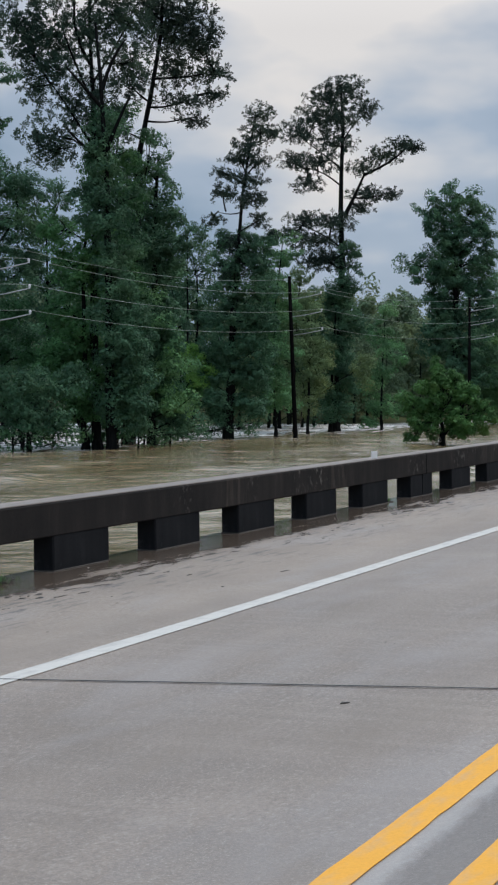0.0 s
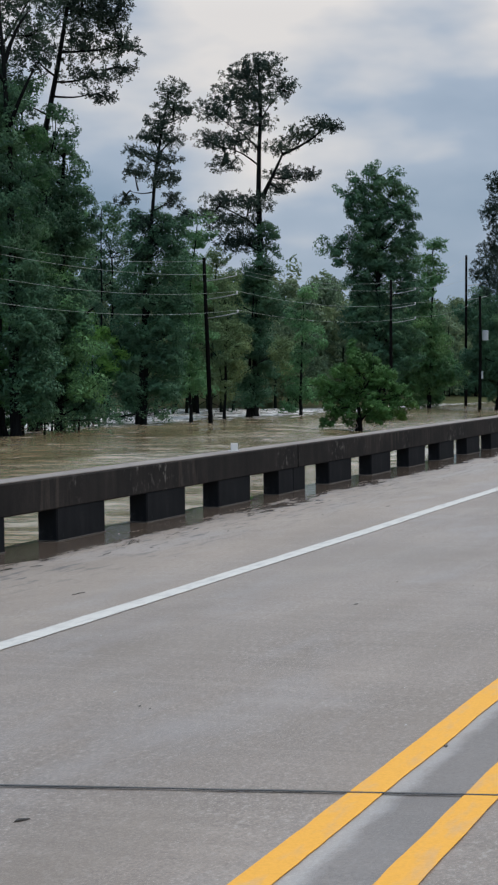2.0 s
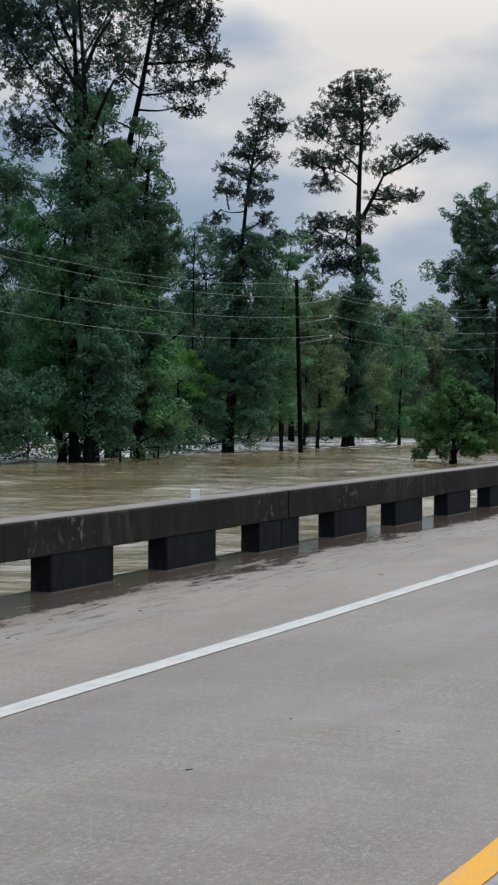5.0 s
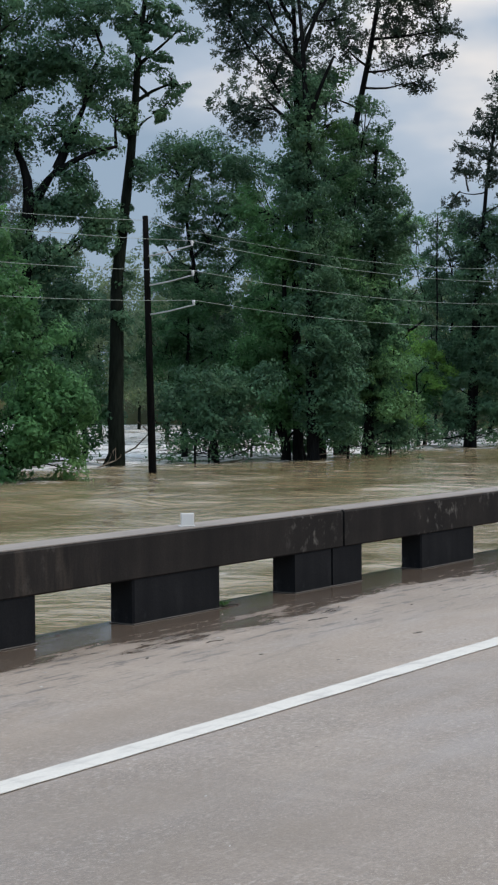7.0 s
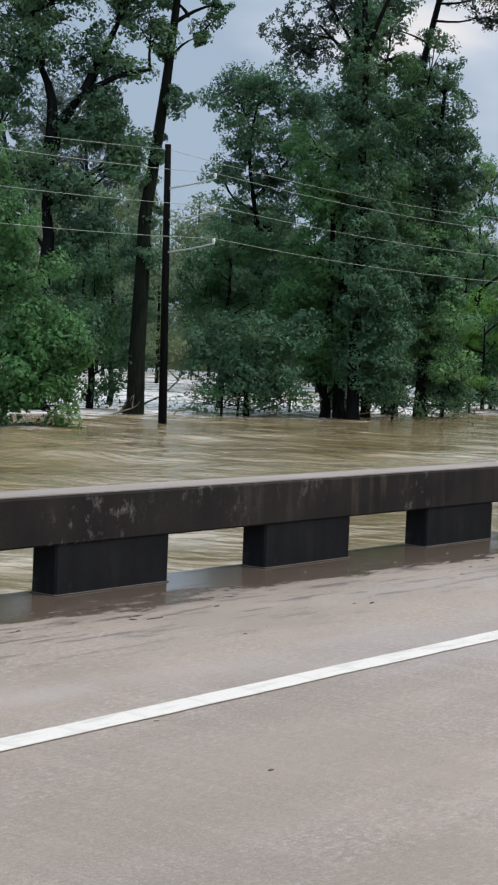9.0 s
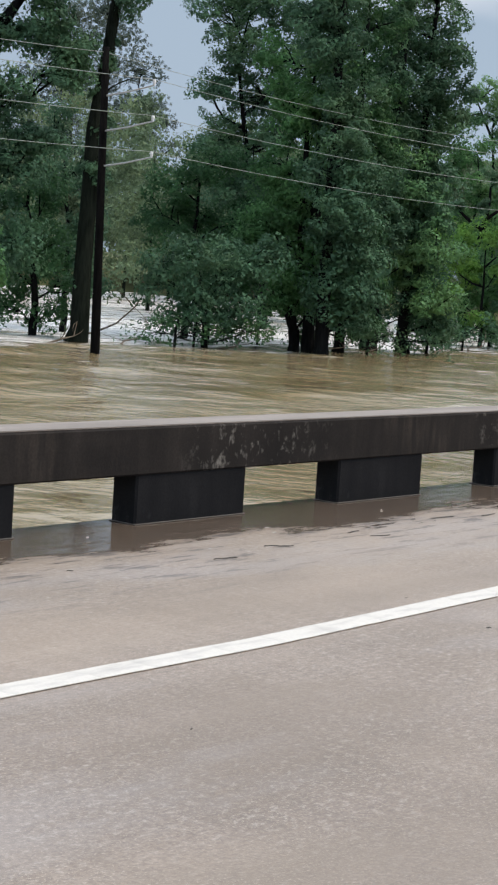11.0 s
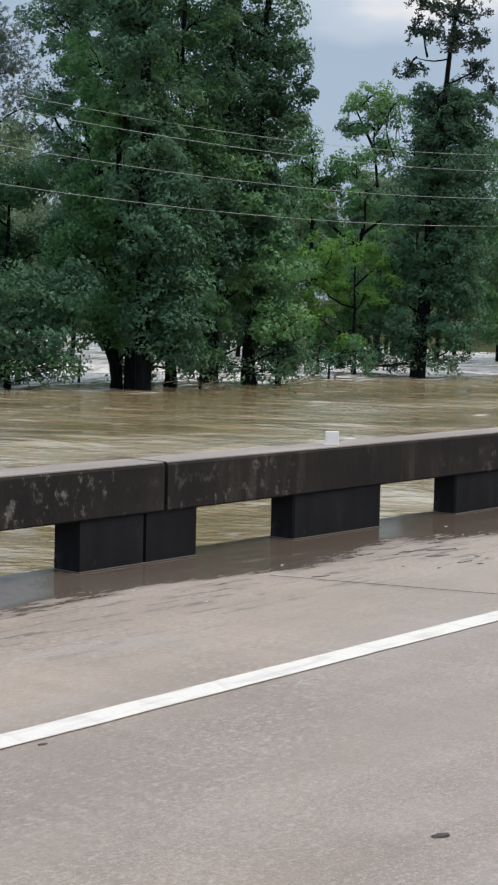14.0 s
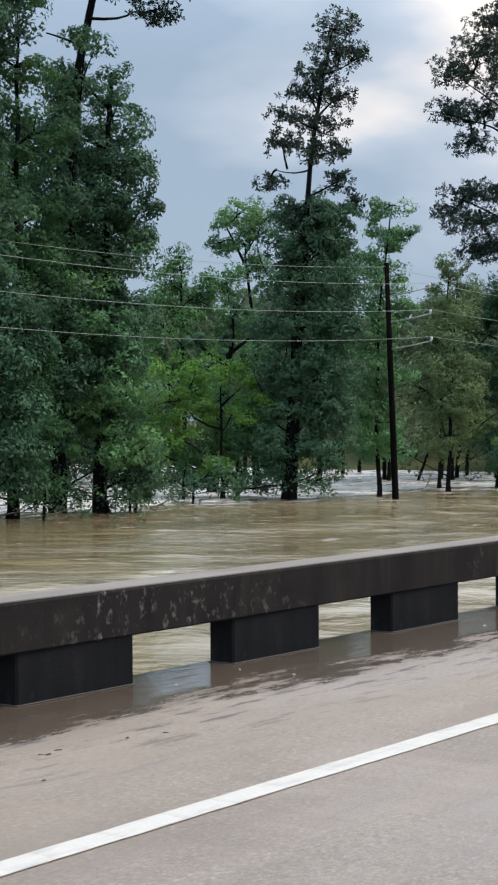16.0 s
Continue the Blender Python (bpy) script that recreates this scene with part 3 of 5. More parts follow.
def build_rail():
    rail = tagged(new("bridge_rail"), "weather-stained concrete bridge railing with shade-darkened faces, on short thick posts", "railing")
    rail.matrix_world = ROAD
    z0, z1 = 0.345, 0.683
    for a, b in zip(JOINTS, JOINTS[1:]):
        b -= 0.036
        steps = max(2, int((b - a) / 2))
        prof = [(EDGE, z0 + 0.012), (EDGE + 0.012, z0), (EDGE + 0.34, z0), (EDGE + 0.34, z1), (EDGE + 0.02, z1), (EDGE, z1 - 0.02)]
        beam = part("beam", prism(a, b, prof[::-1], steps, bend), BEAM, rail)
        # top sheet keeps plain concrete tone, without the faces' painted shade
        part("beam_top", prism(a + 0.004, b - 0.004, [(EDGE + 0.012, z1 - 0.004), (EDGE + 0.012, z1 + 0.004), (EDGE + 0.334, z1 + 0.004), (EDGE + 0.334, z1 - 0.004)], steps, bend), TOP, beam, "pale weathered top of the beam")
    length, depth = 1.18, 0.23
    bm = bmesh.new()
    block(bm, (-length, 0.012, -0.004), (0, 0.012 + depth, z0 + 0.003))
    bmesh.ops.bevel(bm, geom=[e for e in bm.edges if abs(e.verts[0].co.z - e.verts[1].co.z) > 0.1], offset=0.015, segments=1, affect="EDGES")
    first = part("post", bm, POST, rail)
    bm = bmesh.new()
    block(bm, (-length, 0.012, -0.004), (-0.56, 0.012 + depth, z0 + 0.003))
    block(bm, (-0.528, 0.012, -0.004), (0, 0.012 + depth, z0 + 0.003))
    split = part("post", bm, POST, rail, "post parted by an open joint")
    bm = bmesh.new()
    block(bm, (-length - 0.006, 0.004, 0.0), (0.006, 0.02 + depth, 0.009))
    bmesh.ops.bevel(bm, geom=list(bm.edges), offset=0.003, segments=1, affect="EDGES")
    foot = part("grout_pad", bm, GROUT, rail, "thin pale grout under a post")
    used_first = used_split = used_foot = False
    for x in POSTS:
        joint = any(x - 0.6 < j < x + 0.1 for j in JOINTS)
        src = split if joint else first
        used = used_split if joint else used_first
        ob = src if not used else src.copy()
        if used:
            scene.collection.objects.link(ob)
        if joint:
            used_split = True
        else:
            used_first = True
        ob.location = (x, EDGE + bend(x), 0)
        pad = foot.copy() if used_foot else foot
        if used_foot:
            scene.collection.objects.link(pad)
        used_foot = True
        pad.location = (x, EDGE + bend(x), 0)
    return rail


def bridge_pier(x):
    """A bent below a deck joint: a cap beam on three round piles that stand in the flood."""
    thing = tagged(new("bridge_pier"), "concrete cap beam on round piles under the deck", "bridge pier", group="piers of the bridge", kind="structure")
    thing.matrix_world = pose(x, bend(x), 0)
    bm = bmesh.new()
    block(bm, (-0.4, -5.8, -1.05), (0.4, 8.1, -0.52))
    bmesh.ops.bevel(bm, geom=list(bm.edges), offset=0.03, segments=1, affect="EDGES")
    part("cap_beam", bm, TOP, thing)
    for y in (-4.6, 1.2, 7.0):
        bm = bmesh.new()
        bmesh.ops.create_cone(bm, cap_ends=True, segments=20, radius1=0.32, radius2=0.32, depth=4.0, matrix=Matrix.Translation((0, y, -3.05)))
        part("pile", bm, TOP, thing, smooth=False)


for x in JOINTS[1:-1]:
    bridge_pier(x)
build_deck()
stripe("edge_line", ((-6, 5.20), (5, 5.21), (9, 5.25), (14, 5.24), (17.6, 5.175), (19, 5.21), (21, 5.255), (32, 5.262)), 0.165, WHITE, "solid white edge line, a little worn")
stripe("centre_line", ((0, 1.818),), 0.142, YELLOW, "solid yellow centre line, slightly scuffed")
stripe("centre_line", ((0, 1.355),), 0.145, YELLOW, "solid yellow centre line, slightly scuffed")


build_rail()


# ---- power line ----
def arm_pole(base, height, lean, arms, label):
    thing = tagged(new("utility_pole"), label, "utility pole", group="poles of the power line")
    thing.matrix_world = pose(base[0], base[1], WATER - 1.0)
    top = (lean[0], lean[1], height + 1.0)
    v, f = joined([tube([(0, 0, 0), (lean[0] * 0.5, lean[1] * 0.5, height / 2 + 0.5), top], 0.17, 0.115, 12)])
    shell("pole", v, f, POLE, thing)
    tips = []
    for z in arms:
        s = (z + 1.0) / (height + 1.0)
        root = np.array((lean[0] * s, lean[1] * s, z + 1.0))
        tip = root + ARM_REACH
        v, f = joined([tube([root, root * 0.5 + tip * 0.5 + (0, 0, -0.03), tip], 0.034, 0.026, 8)])
        arm = shell("arm", v, f, ARM, thing, "galvanised steel bracket arm")
        v, f = joined([tube([tip + (0, 0, -0.02), tip + (0, 0, 0.1)], 0.04, 0.055, 8), tube([tip + (0, 0, 0.1), tip + (0, 0, 0.19)], 0.07, 0.045, 8)])
        shell("insulator", v, f, INSULATOR, arm, "grey post insulator")
        tips.append(np.array((base[0], base[1], WATER - 1.0)) + tip + (0, 0, 0.19))
    peak = np.array((base[0], base[1], WATER - 1.0)) + np.array(top) + (0, 0, -0.18)
    return [peak] + tips


ARM_REACH = np.array((0.0, -2.25, 0.36))
line = []
line.append(arm_pole((54.8, 42.2), 10.4, (-0.35, 0.2), (8.76, 7.58, 6.40), "tall dark wooden utility pole in flood water, three steel arms"))
line.append(arm_pole((97.1, 43.2), 11.15, (-0.5, 0.38), (9.56, 8.34, 7.08), "slightly leaning dark utility pole in flood water, three arms"))
line.append(arm_pole((140.0, 42.6), 11.9, (0.0, 0.1), (10.6, 9.3, 8.0), "far dark wooden utility pole with steel arms"))
line.append(arm_pole((172.0, 43.2), 16.2, (0.0, 0.1), (14.4, 12.9, 11.4), "far tall dark utility pole among trees"))
line.append([p + np.array((40, 2, 0.3)) for p in line[-1]])
line.insert(0, [p - np.array((43.5, 1.9, -0.9)) for p in line[0]])


def wire(a, b, sag, r=0.0095):
    pts = []
    for s in np.linspace(0, 1, 25):
        p = a + (b - a) * s
        pts.append(p - np.array((0, 0, sag * 4 * s * (1 - s))))
    v, f = joined([tube(pts, r, r, 5)])
    return tagged(shell("power_line", v, f, WIRE), "pale overhead electric wire strung between poles", "power line", group="overhead wires")


for n, (a, b) in enumerate(zip(line, line[1:])):
    for k in range(4):
        wire(a[k], b[k], (0.75, 0.68, 0.67, 0.64)[k] * (1.3 if n == 0 else 1.0))


def transformer_pole():
    thing = tagged(new("utility_pole"), "dark wooden pole with a grey transformer can, in front of trees", "utility pole", group="poles of the power line")
    thing.matrix_world = pose(150.0, 36.7, WATER - 1.0)
    v, f = joined([tube([(0, 0, 0), (0, 0, 6), (0.05, 0.1, 11.8)], 0.17, 0.12, 10)])
    shell("pole", v, f, POLE, thing)
    bm = bmesh.new()
    bmesh.ops.create_cone(bm, cap_ends=True, segments=16, radius1=0.3, radius2=0.3, depth=0.95, matrix=Matrix.Translation((0.2, -0.42, 8.1)))
    bmesh.ops.bevel(bm, geom=list(bm.edges), offset=0.02, segments=1, affect="EDGES")
    part("transformer", bm, TIN, thing, "grey transformer can")
    bm = bmesh.new()
    block(bm, (-0.12, -0.27, 4.0), (0.12, -0.14, 4.7))
    bmesh.ops.bevel(bm, geom=list(bm.edges), offset=0.015, segments=1, affect="EDGES")
    part("meter_box", bm, TIN, thing, "grey meter box")


transformer_pole()


# ---- trees ----
tree('rich green leafy tree standing low in the flood', 'tree', (46.5, 42.5), 42.8,
     [(-0.7, -0.01), (-0.67, 2.99), (-1.17, 7.94)], 0.22,
     [(-1.1, 9.32, 1.51, 0.91), (-0.17, 6.98, 1.41, 1.21), (0.48, 4.82, 1.61, 1.21), (0.92, 3.03, 1.71, 1.01), (-0.24, 1.6, 1.91, 1.21), (-1.89, 4.74, 1.81, 2.01), (-2.15, 7.9, 1.61, 1.81), (1.71, 3.25, 0.81, 0.71), (-0.42, 0.5, 1.81, 0.71), (1.16, 1.34, 1.21, 0.71), (1.74, 2.05, 0.81, 0.91), (1.87, 0.75, 0.64, 0.6), (2.33, 2.47, 0.56, 0.6), (2.0, 3.66, 0.81, 0.81)], 'fresh', seed=1, thick=1.2)
tree('big spreading oak with a dark forked trunk behind the shrubs', 'tree', (55.0, 51.0), 43.1,
     [(1.27, 0.32), (1.47, 5.1), (1.47, 8.89), (1.5, 11.02)], 0.5,
     [(-0.41, 17.27, 2.64, 1.92), (2.39, 18.12, 2.16, 1.68), (4.55, 17.06, 1.68, 1.44), (0.12, 14.49, 1.92, 1.44), (-1.0, 12.33, 2.16, 1.68), (2.94, 14.86, 1.2, 0.96), (4.39, 13.75, 0.96, 0.72), (3.72, 12.06, 1.08, 0.96), (4.25, 10.19, 1.08, 0.96), (2.37, 8.93, 1.08, 0.96), (5.3, 15.45, 0.72, 0.72), (-0.01, 20.09, 3.36, 1.68), (3.76, 20.07, 2.16, 1.44), (-3.17, 15.73, 1.92, 2.88), (1.08, 3.66, 1.44, 1.44), (3.13, 7.05, 1.2, 1.68), (2.98, 3.71, 1.2, 1.44), (3.5, 11.34, 1.2, 1.08), (4.71, 10.68, 0.96, 0.96), (0.22, 10.03, 1.44, 1.2), (2.32, 11.29, 0.96, 0.96), (-0.68, 8.34, 1.44, 1.2), (1.48, 16.67, 1.44, 1.2), (-0.87, 6.44, 1.44, 1.44)], 'dark',
     limbs=[((1.5, 10.79), (0.96, 13.82), 0.3), ((0.96, 13.82), (0.3, 16.84), 0.2), ((1.51, 10.55), (2.75, 12.96), 0.33), ((2.75, 12.96), (3.98, 15.85), 0.24), ((3.98, 15.85), (4.76, 18.01), 0.15), ((2.64, 12.72), (5.34, 13.96), 0.16), ((1.44, 8.42), (-0.25, 10.24), 0.15)], seed=2, thick=1.5, tips=1.0)
tree('tall leaning ivy-grown trunk rising from the flood', 'tree', (59.5, 47.9), 39.1,
     [(-0.03, -0.05), (0.15, 4.27), (0.4, 8.65), (0.71, 13.49), (1.19, 18.31), (1.46, 21.67)], 0.42,
     [(2.55, 17.17, 1.03, 0.64), (1.55, 18.21, 0.98, 0.86), (0.89, 20.22, 1.96, 1.22), (2.85, 19.34, 0.98, 0.98), (0.54, 15.17, 0.54, 0.98), (0.42, 10.83, 0.39, 1.22), (0.34, 7.2, 0.39, 1.22), (1.32, 13.28, 0.34, 0.73), (0.04, 1.83, 0.54, 1.47), (0.22, 4.28, 0.49, 1.47), (0.35, 8.89, 0.44, 1.22), (0.68, 17.34, 0.64, 0.98), (2.22, 15.96, 0.73, 0.54), (1.64, 19.53, 1.47, 1.22), (0.44, 19.24, 1.22, 1.22)], 'dark',
     limbs=[((0.95, 16.15), (2.55, 17.05), 0.1), ((0.85, 14.7), (1.74, 15.7), 0.07)], bark=GREYBARK, seed=3, thick=0.95, clump=0.42)
tree('broad dark oak crown above shrubs at the waterline', 'tree', (84.0, 62.0), 36.6,
     [(2.99, -1.07), (2.32, 4.77), (1.15, 10.4), (0.7, 14.7)], 0.34,
     [(-0.37, 17.14, 1.84, 1.34), (1.27, 17.85, 2.01, 1.17), (3.3, 16.76, 1.67, 1.51), (0.69, 15.03, 2.18, 1.34), (3.7, 14.46, 1.84, 1.51), (-0.75, 12.67, 1.34, 0.84), (2.09, 12.42, 2.01, 1.34), (4.45, 11.83, 1.34, 1.34), (1.84, 9.76, 2.01, 1.51), (3.25, 7.14, 2.01, 1.67), (0.9, 7.4, 1.67, 1.51), (-0.17, 10.03, 1.34, 1.34), (1.97, 5.1, 2.34, 1.34)], 'dark',
     limbs=[((1.14, 10.73), (-0.74, 12.34), 0.12), ((1.12, 11.4), (3.69, 14.79), 0.14)], seed=4, thick=1.7, tips=1.0)
tree('rounded dark green shrub with its feet in the flood', 'shrub', (65.9, 45.2), 34.7,
     [(-1.18, -0.1), (-1.37, 1.89), (-1.67, 3.42)], 0.14,
     [(-1.67, 3.42, 1.92, 1.02), (-0.38, 3.2, 1.54, 1.28), (-2.92, 2.61, 1.28, 0.9), (-1.87, 1.62, 1.54, 0.77), (-0.08, 1.67, 1.15, 1.02), (0.89, 3.49, 1.02, 1.28)], 'dark', name='shrub', seed=5, thick=0.9)
tree('leafy tree with two dark trunks, vines hanging to the water', 'tree', (70.1, 45.4), 33.1,
     [(0.01, -0.03), (-0.06, 3.26), (-0.12, 8.58), (0.03, 12.55)], 0.24,
     [(-0.31, 1.92, 1.47, 0.75), (0.76, 1.82, 1.07, 0.75), (-0.97, 10.41, 1.34, 1.6), (0.12, 9.38, 1.6, 1.6), (-1.16, 7.75, 1.34, 1.6), (-0.04, 6.19, 1.74, 1.6), (-0.93, 4.57, 1.34, 1.34), (0.57, 3.54, 1.34, 1.2), (-1.63, 5.61, 1.07, 1.6), (0.59, 11.51, 1.2, 1.6), (-0.48, 2.98, 1.07, 0.8), (-1.43, 12.25, 1.07, 1.07)], 'fresh',
     limbs=[((-0.04, 0.11), (-0.72, 2.17), 0.16)], seed=6, thick=1.1)
tree('huge ivy-clad tree rising from the flood', 'tree', (69.5, 43.5), 32.2,
     [(0.04, -0.05), (-0.06, 4.61), (-0.2, 12.41), (-0.46, 17.56), (-0.8, 23.21)], 0.33,
     [(-0.3, 15.51, 1.18, 1.58), (-0.21, 12.92, 1.44, 1.58), (0.13, 10.34, 1.58, 1.84), (0.08, 7.74, 1.58, 1.58), (0.54, 5.41, 1.44, 1.58), (0.36, 3.05, 1.31, 1.44), (1.38, 3.6, 1.05, 1.31), (1.54, 6.74, 0.92, 1.58), (-0.37, 17.82, 1.05, 1.31), (-1.28, 13.68, 1.18, 1.18), (1.44, 2.03, 0.92, 1.05)], 'dark',
     limbs=[((-0.35, 15.5), (-2.43, 17.27), 0.12), ((-0.36, 16.02), (0.88, 19.13), 0.14), ((-0.5, 18.59), (-2.53, 20.62), 0.12), ((-0.53, 19.62), (0.78, 22.46), 0.13)], seed=7, thick=1.4)
tree('airy upper crown of an old hardwood, half leafed out', 'tree', (70.5, 44.7), 27.3,
     [(-0.05, 0.0), (-0.23, 9.24), (-0.41, 17.02), (-0.58, 21.67), (-0.59, 26.62)], 0.3,
     [(-3.36, 17.28, 1.26, 0.79), (-2.43, 16.37, 1.57, 0.79), (-3.67, 20.06, 0.94, 1.1), (-2.12, 20.71, 1.42, 1.1), (-0.26, 19.51, 1.26, 1.1), (-2.75, 22.86, 1.73, 1.42), (-0.58, 22.91, 1.73, 1.42), (0.97, 23.88, 1.89, 1.57), (1.6, 21.41, 1.26, 0.94), (-4.6, 23.44, 1.57, 1.42), (-1.83, 25.97, 3.15, 1.57), (1.58, 26.37, 2.52, 1.26), (0.68, 17.66, 1.1, 0.94), (-1.5, 18.56, 1.42, 1.1), (-3.67, 21.92, 1.42, 1.26)], 'grey',
     limbs=[((-0.41, 16.71), (-2.74, 20.08), 0.08), ((-0.41, 16.09), (-3.36, 17.28), 0.07), ((-0.48, 19.2), (-2.13, 23.19), 0.08), ((-0.48, 20.13), (1.59, 23.58), 0.08), ((-0.48, 21.06), (-1.21, 25.99), 0.1)], seed=8, kind='pine', thick=0.85)
tree('tall straight pine with a dark trunk and open needle crown', 'tree', (76.2, 45.8), 26.4,
     [(-0.04, -0.18), (0.16, 7.61), (0.57, 15.54), (1.12, 19.5), (1.7, 23.13), (2.08, 27.4)], 0.34,
     [(3.01, 24.96, 2.16, 1.17), (1.19, 25.41, 1.5, 1.33), (4.84, 21.87, 1.26, 0.6), (2.69, 21.99, 1.5, 0.83), (3.36, 20.2, 1.83, 0.47), (3.86, 19.05, 1.17, 0.33), (2.68, 23.8, 2.0, 1.0), (4.5, 23.51, 1.17, 1.0), (2.34, 27.4, 2.66, 1.66), (0.05, 21.13, 1.17, 0.83), (5.18, 20.56, 0.83, 0.33)], 'pine',
     limbs=[((0.99, 19.01), (3.03, 19.04), 0.07), ((1.11, 19.83), (4.02, 20.54), 0.07), ((1.37, 21.48), (5.01, 22.04), 0.08), ((0.89, 17.85), (-0.43, 18.33), 0.07), ((1.86, 24.11), (4.33, 25.15), 0.07)], seed=9, kind='pine')
tree('dark ivy-clad column of a tree with a pointed top', 'tree', (77.8, 44.8), 40.4,
     [(-0.15, 0.02), (-0.14, 4.59), (-0.01, 11.18), (0.11, 17.09)], 0.32,
     [(0.05, 16.76, 0.57, 0.84), (-1.58, 16.61, 0.84, 0.88), (0.17, 15.34, 1.15, 1.1), (-1.79, 14.86, 0.88, 1.1), (0.51, 13.6, 1.32, 1.32), (-0.91, 13.79, 1.32, 1.32), (0.75, 11.85, 1.15, 1.32), (-0.89, 11.82, 1.54, 1.32), (0.54, 10.09, 1.37, 1.32), (-1.1, 9.84, 1.32, 1.32), (0.34, 8.11, 1.46, 1.32), (0.24, 6.35, 1.37, 1.32), (0.37, 4.38, 1.21, 1.21), (0.82, 2.62, 0.99, 0.88), (-0.17, 2.62, 1.1, 0.99), (-0.63, 5.91, 1.1, 1.32), (1.16, 1.3, 0.66, 0.77), (-0.51, 4.15, 0.99, 1.1)], 'dark', seed=10, thick=1.6)
tree('small shrub with bare twigs flooded at the foot of tall trees', 'shrub', (80.0, 45.4), 39.6,
     [(0.23, -0.01), (0.27, 1.01), (0.45, 1.92)], 0.07,
     [(0.22, 1.69, 0.8, 0.57), (0.57, 0.78, 0.57, 0.57), (0.78, 2.37, 0.5, 0.8), (-0.34, 1.23, 0.57, 0.45)], 'dark', name='shrub', seed=11, thick=1.1, tips=7, clump=0.6, leaf_size=0.17, per=24)
tree('slim tall pine with an open top and vines below', 'tree', (92.8, 47.0), 34.8,
     [(0.35, -0.04), (0.51, 4.86), (0.98, 11.43), (1.29, 14.58), (1.71, 17.99), (2.2, 21.66)], 0.26,
     [(0.9, 13.1, 1.1, 0.42), (1.5, 12.2, 1.0, 0.4), (0.5, 11.4, 1.1, 0.45), (2.46, 21.92, 1.0, 0.58), (2.6, 20.74, 1.45, 0.42), (1.82, 19.82, 1.18, 0.58), (3.38, 20.75, 0.74, 0.32), (1.17, 18.9, 1.18, 0.39), (2.62, 18.78, 1.05, 0.39), (0.0, 17.85, 0.74, 0.37), (1.58, 17.47, 1.45, 0.47), (0.01, 16.54, 0.84, 0.53), (1.59, 16.16, 1.18, 0.47), (2.64, 16.29, 0.66, 0.39), (-0.5, 14.83, 0.79, 0.32), (2.65, 14.85, 0.74, 0.42), (3.45, 13.81, 0.53, 0.32)], 'pine',
     limbs=[((1.58, 17.2), (0.0, 17.98), 0.05), ((1.95, 19.83), (3.65, 20.62), 0.05), ((1.42, 15.37), (-0.24, 15.36), 0.05)], seed=12, kind='pine', thick=1.1)
tree('thick column of vines and leaves round a tall trunk', 'tree', (93.3, 46.2), 34.1,
     [(-0.38, -0.03), (-0.17, 4.86), (0.17, 10.64), (0.28, 13.26)], 0.22,
     [(-0.38, 13.52, 1.45, 0.92), (1.2, 13.27, 1.45, 0.92), (0.16, 11.95, 2.1, 1.18), (1.74, 11.7, 1.05, 1.18), (-0.61, 10.37, 1.58, 1.32), (1.23, 9.86, 1.71, 1.32), (-0.07, 8.28, 2.1, 1.32), (1.78, 7.77, 1.18, 1.32), (-0.57, 6.17, 1.71, 1.32), (1.27, 5.92, 1.71, 1.32), (-1.34, 4.32, 1.05, 1.18), (0.24, 4.08, 1.84, 1.18), (1.81, 3.83, 1.18, 1.32), (-0.8, 2.49, 1.58, 1.05), (1.31, 1.98, 1.18, 0.92), (-1.58, 1.43, 0.79, 0.66)], 'dark', seed=13, thick=1.3)
tree('hardwood with a rounded open crown behind the pine', 'tree', (106.0, 60.0), 36.6,
     [(1.89, -0.04), (1.66, 8.33), (1.13, 13.15)], 0.25,
     [(0.63, 15.56, 1.45, 0.77), (-0.17, 14.75, 0.97, 0.84), (1.6, 14.77, 1.13, 1.29), (1.78, 12.52, 0.97, 1.61), (0.96, 13.8, 1.13, 0.81), (2.24, 15.09, 1.13, 0.97), (-0.32, 13.78, 0.71, 0.52)], 'mid',
     limbs=[((1.3, 12.19), (-0.01, 14.75), 0.1)], seed=14, thick=0.9, tips=1.2)
tree('leafy young hardwoods closing the gap above the saplings', 'tree', (103.0, 57.0), 36.2,
     [(-2.67, -0.23), (-2.88, 6.56), (-3.07, 11.8)], 0.2,
     [(-3.08, 12.57, 0.93, 0.68), (-3.69, 11.18, 1.39, 1.23), (-2.14, 10.57, 1.54, 1.39), (-0.6, 11.2, 1.08, 1.23), (-4.28, 9.01, 1.39, 1.54), (-2.43, 8.41, 1.85, 1.54), (-0.27, 8.74, 1.7, 1.54), (0.98, 6.9, 1.39, 1.54), (-3.96, 6.55, 1.54, 1.23), (-1.79, 6.26, 1.85, 1.23), (0.38, 4.43, 1.54, 1.23)], 'fresh',
     limbs=[((-0.5, -0.21), (-0.28, 9.36), 0.14)], seed=41, thick=0.8)
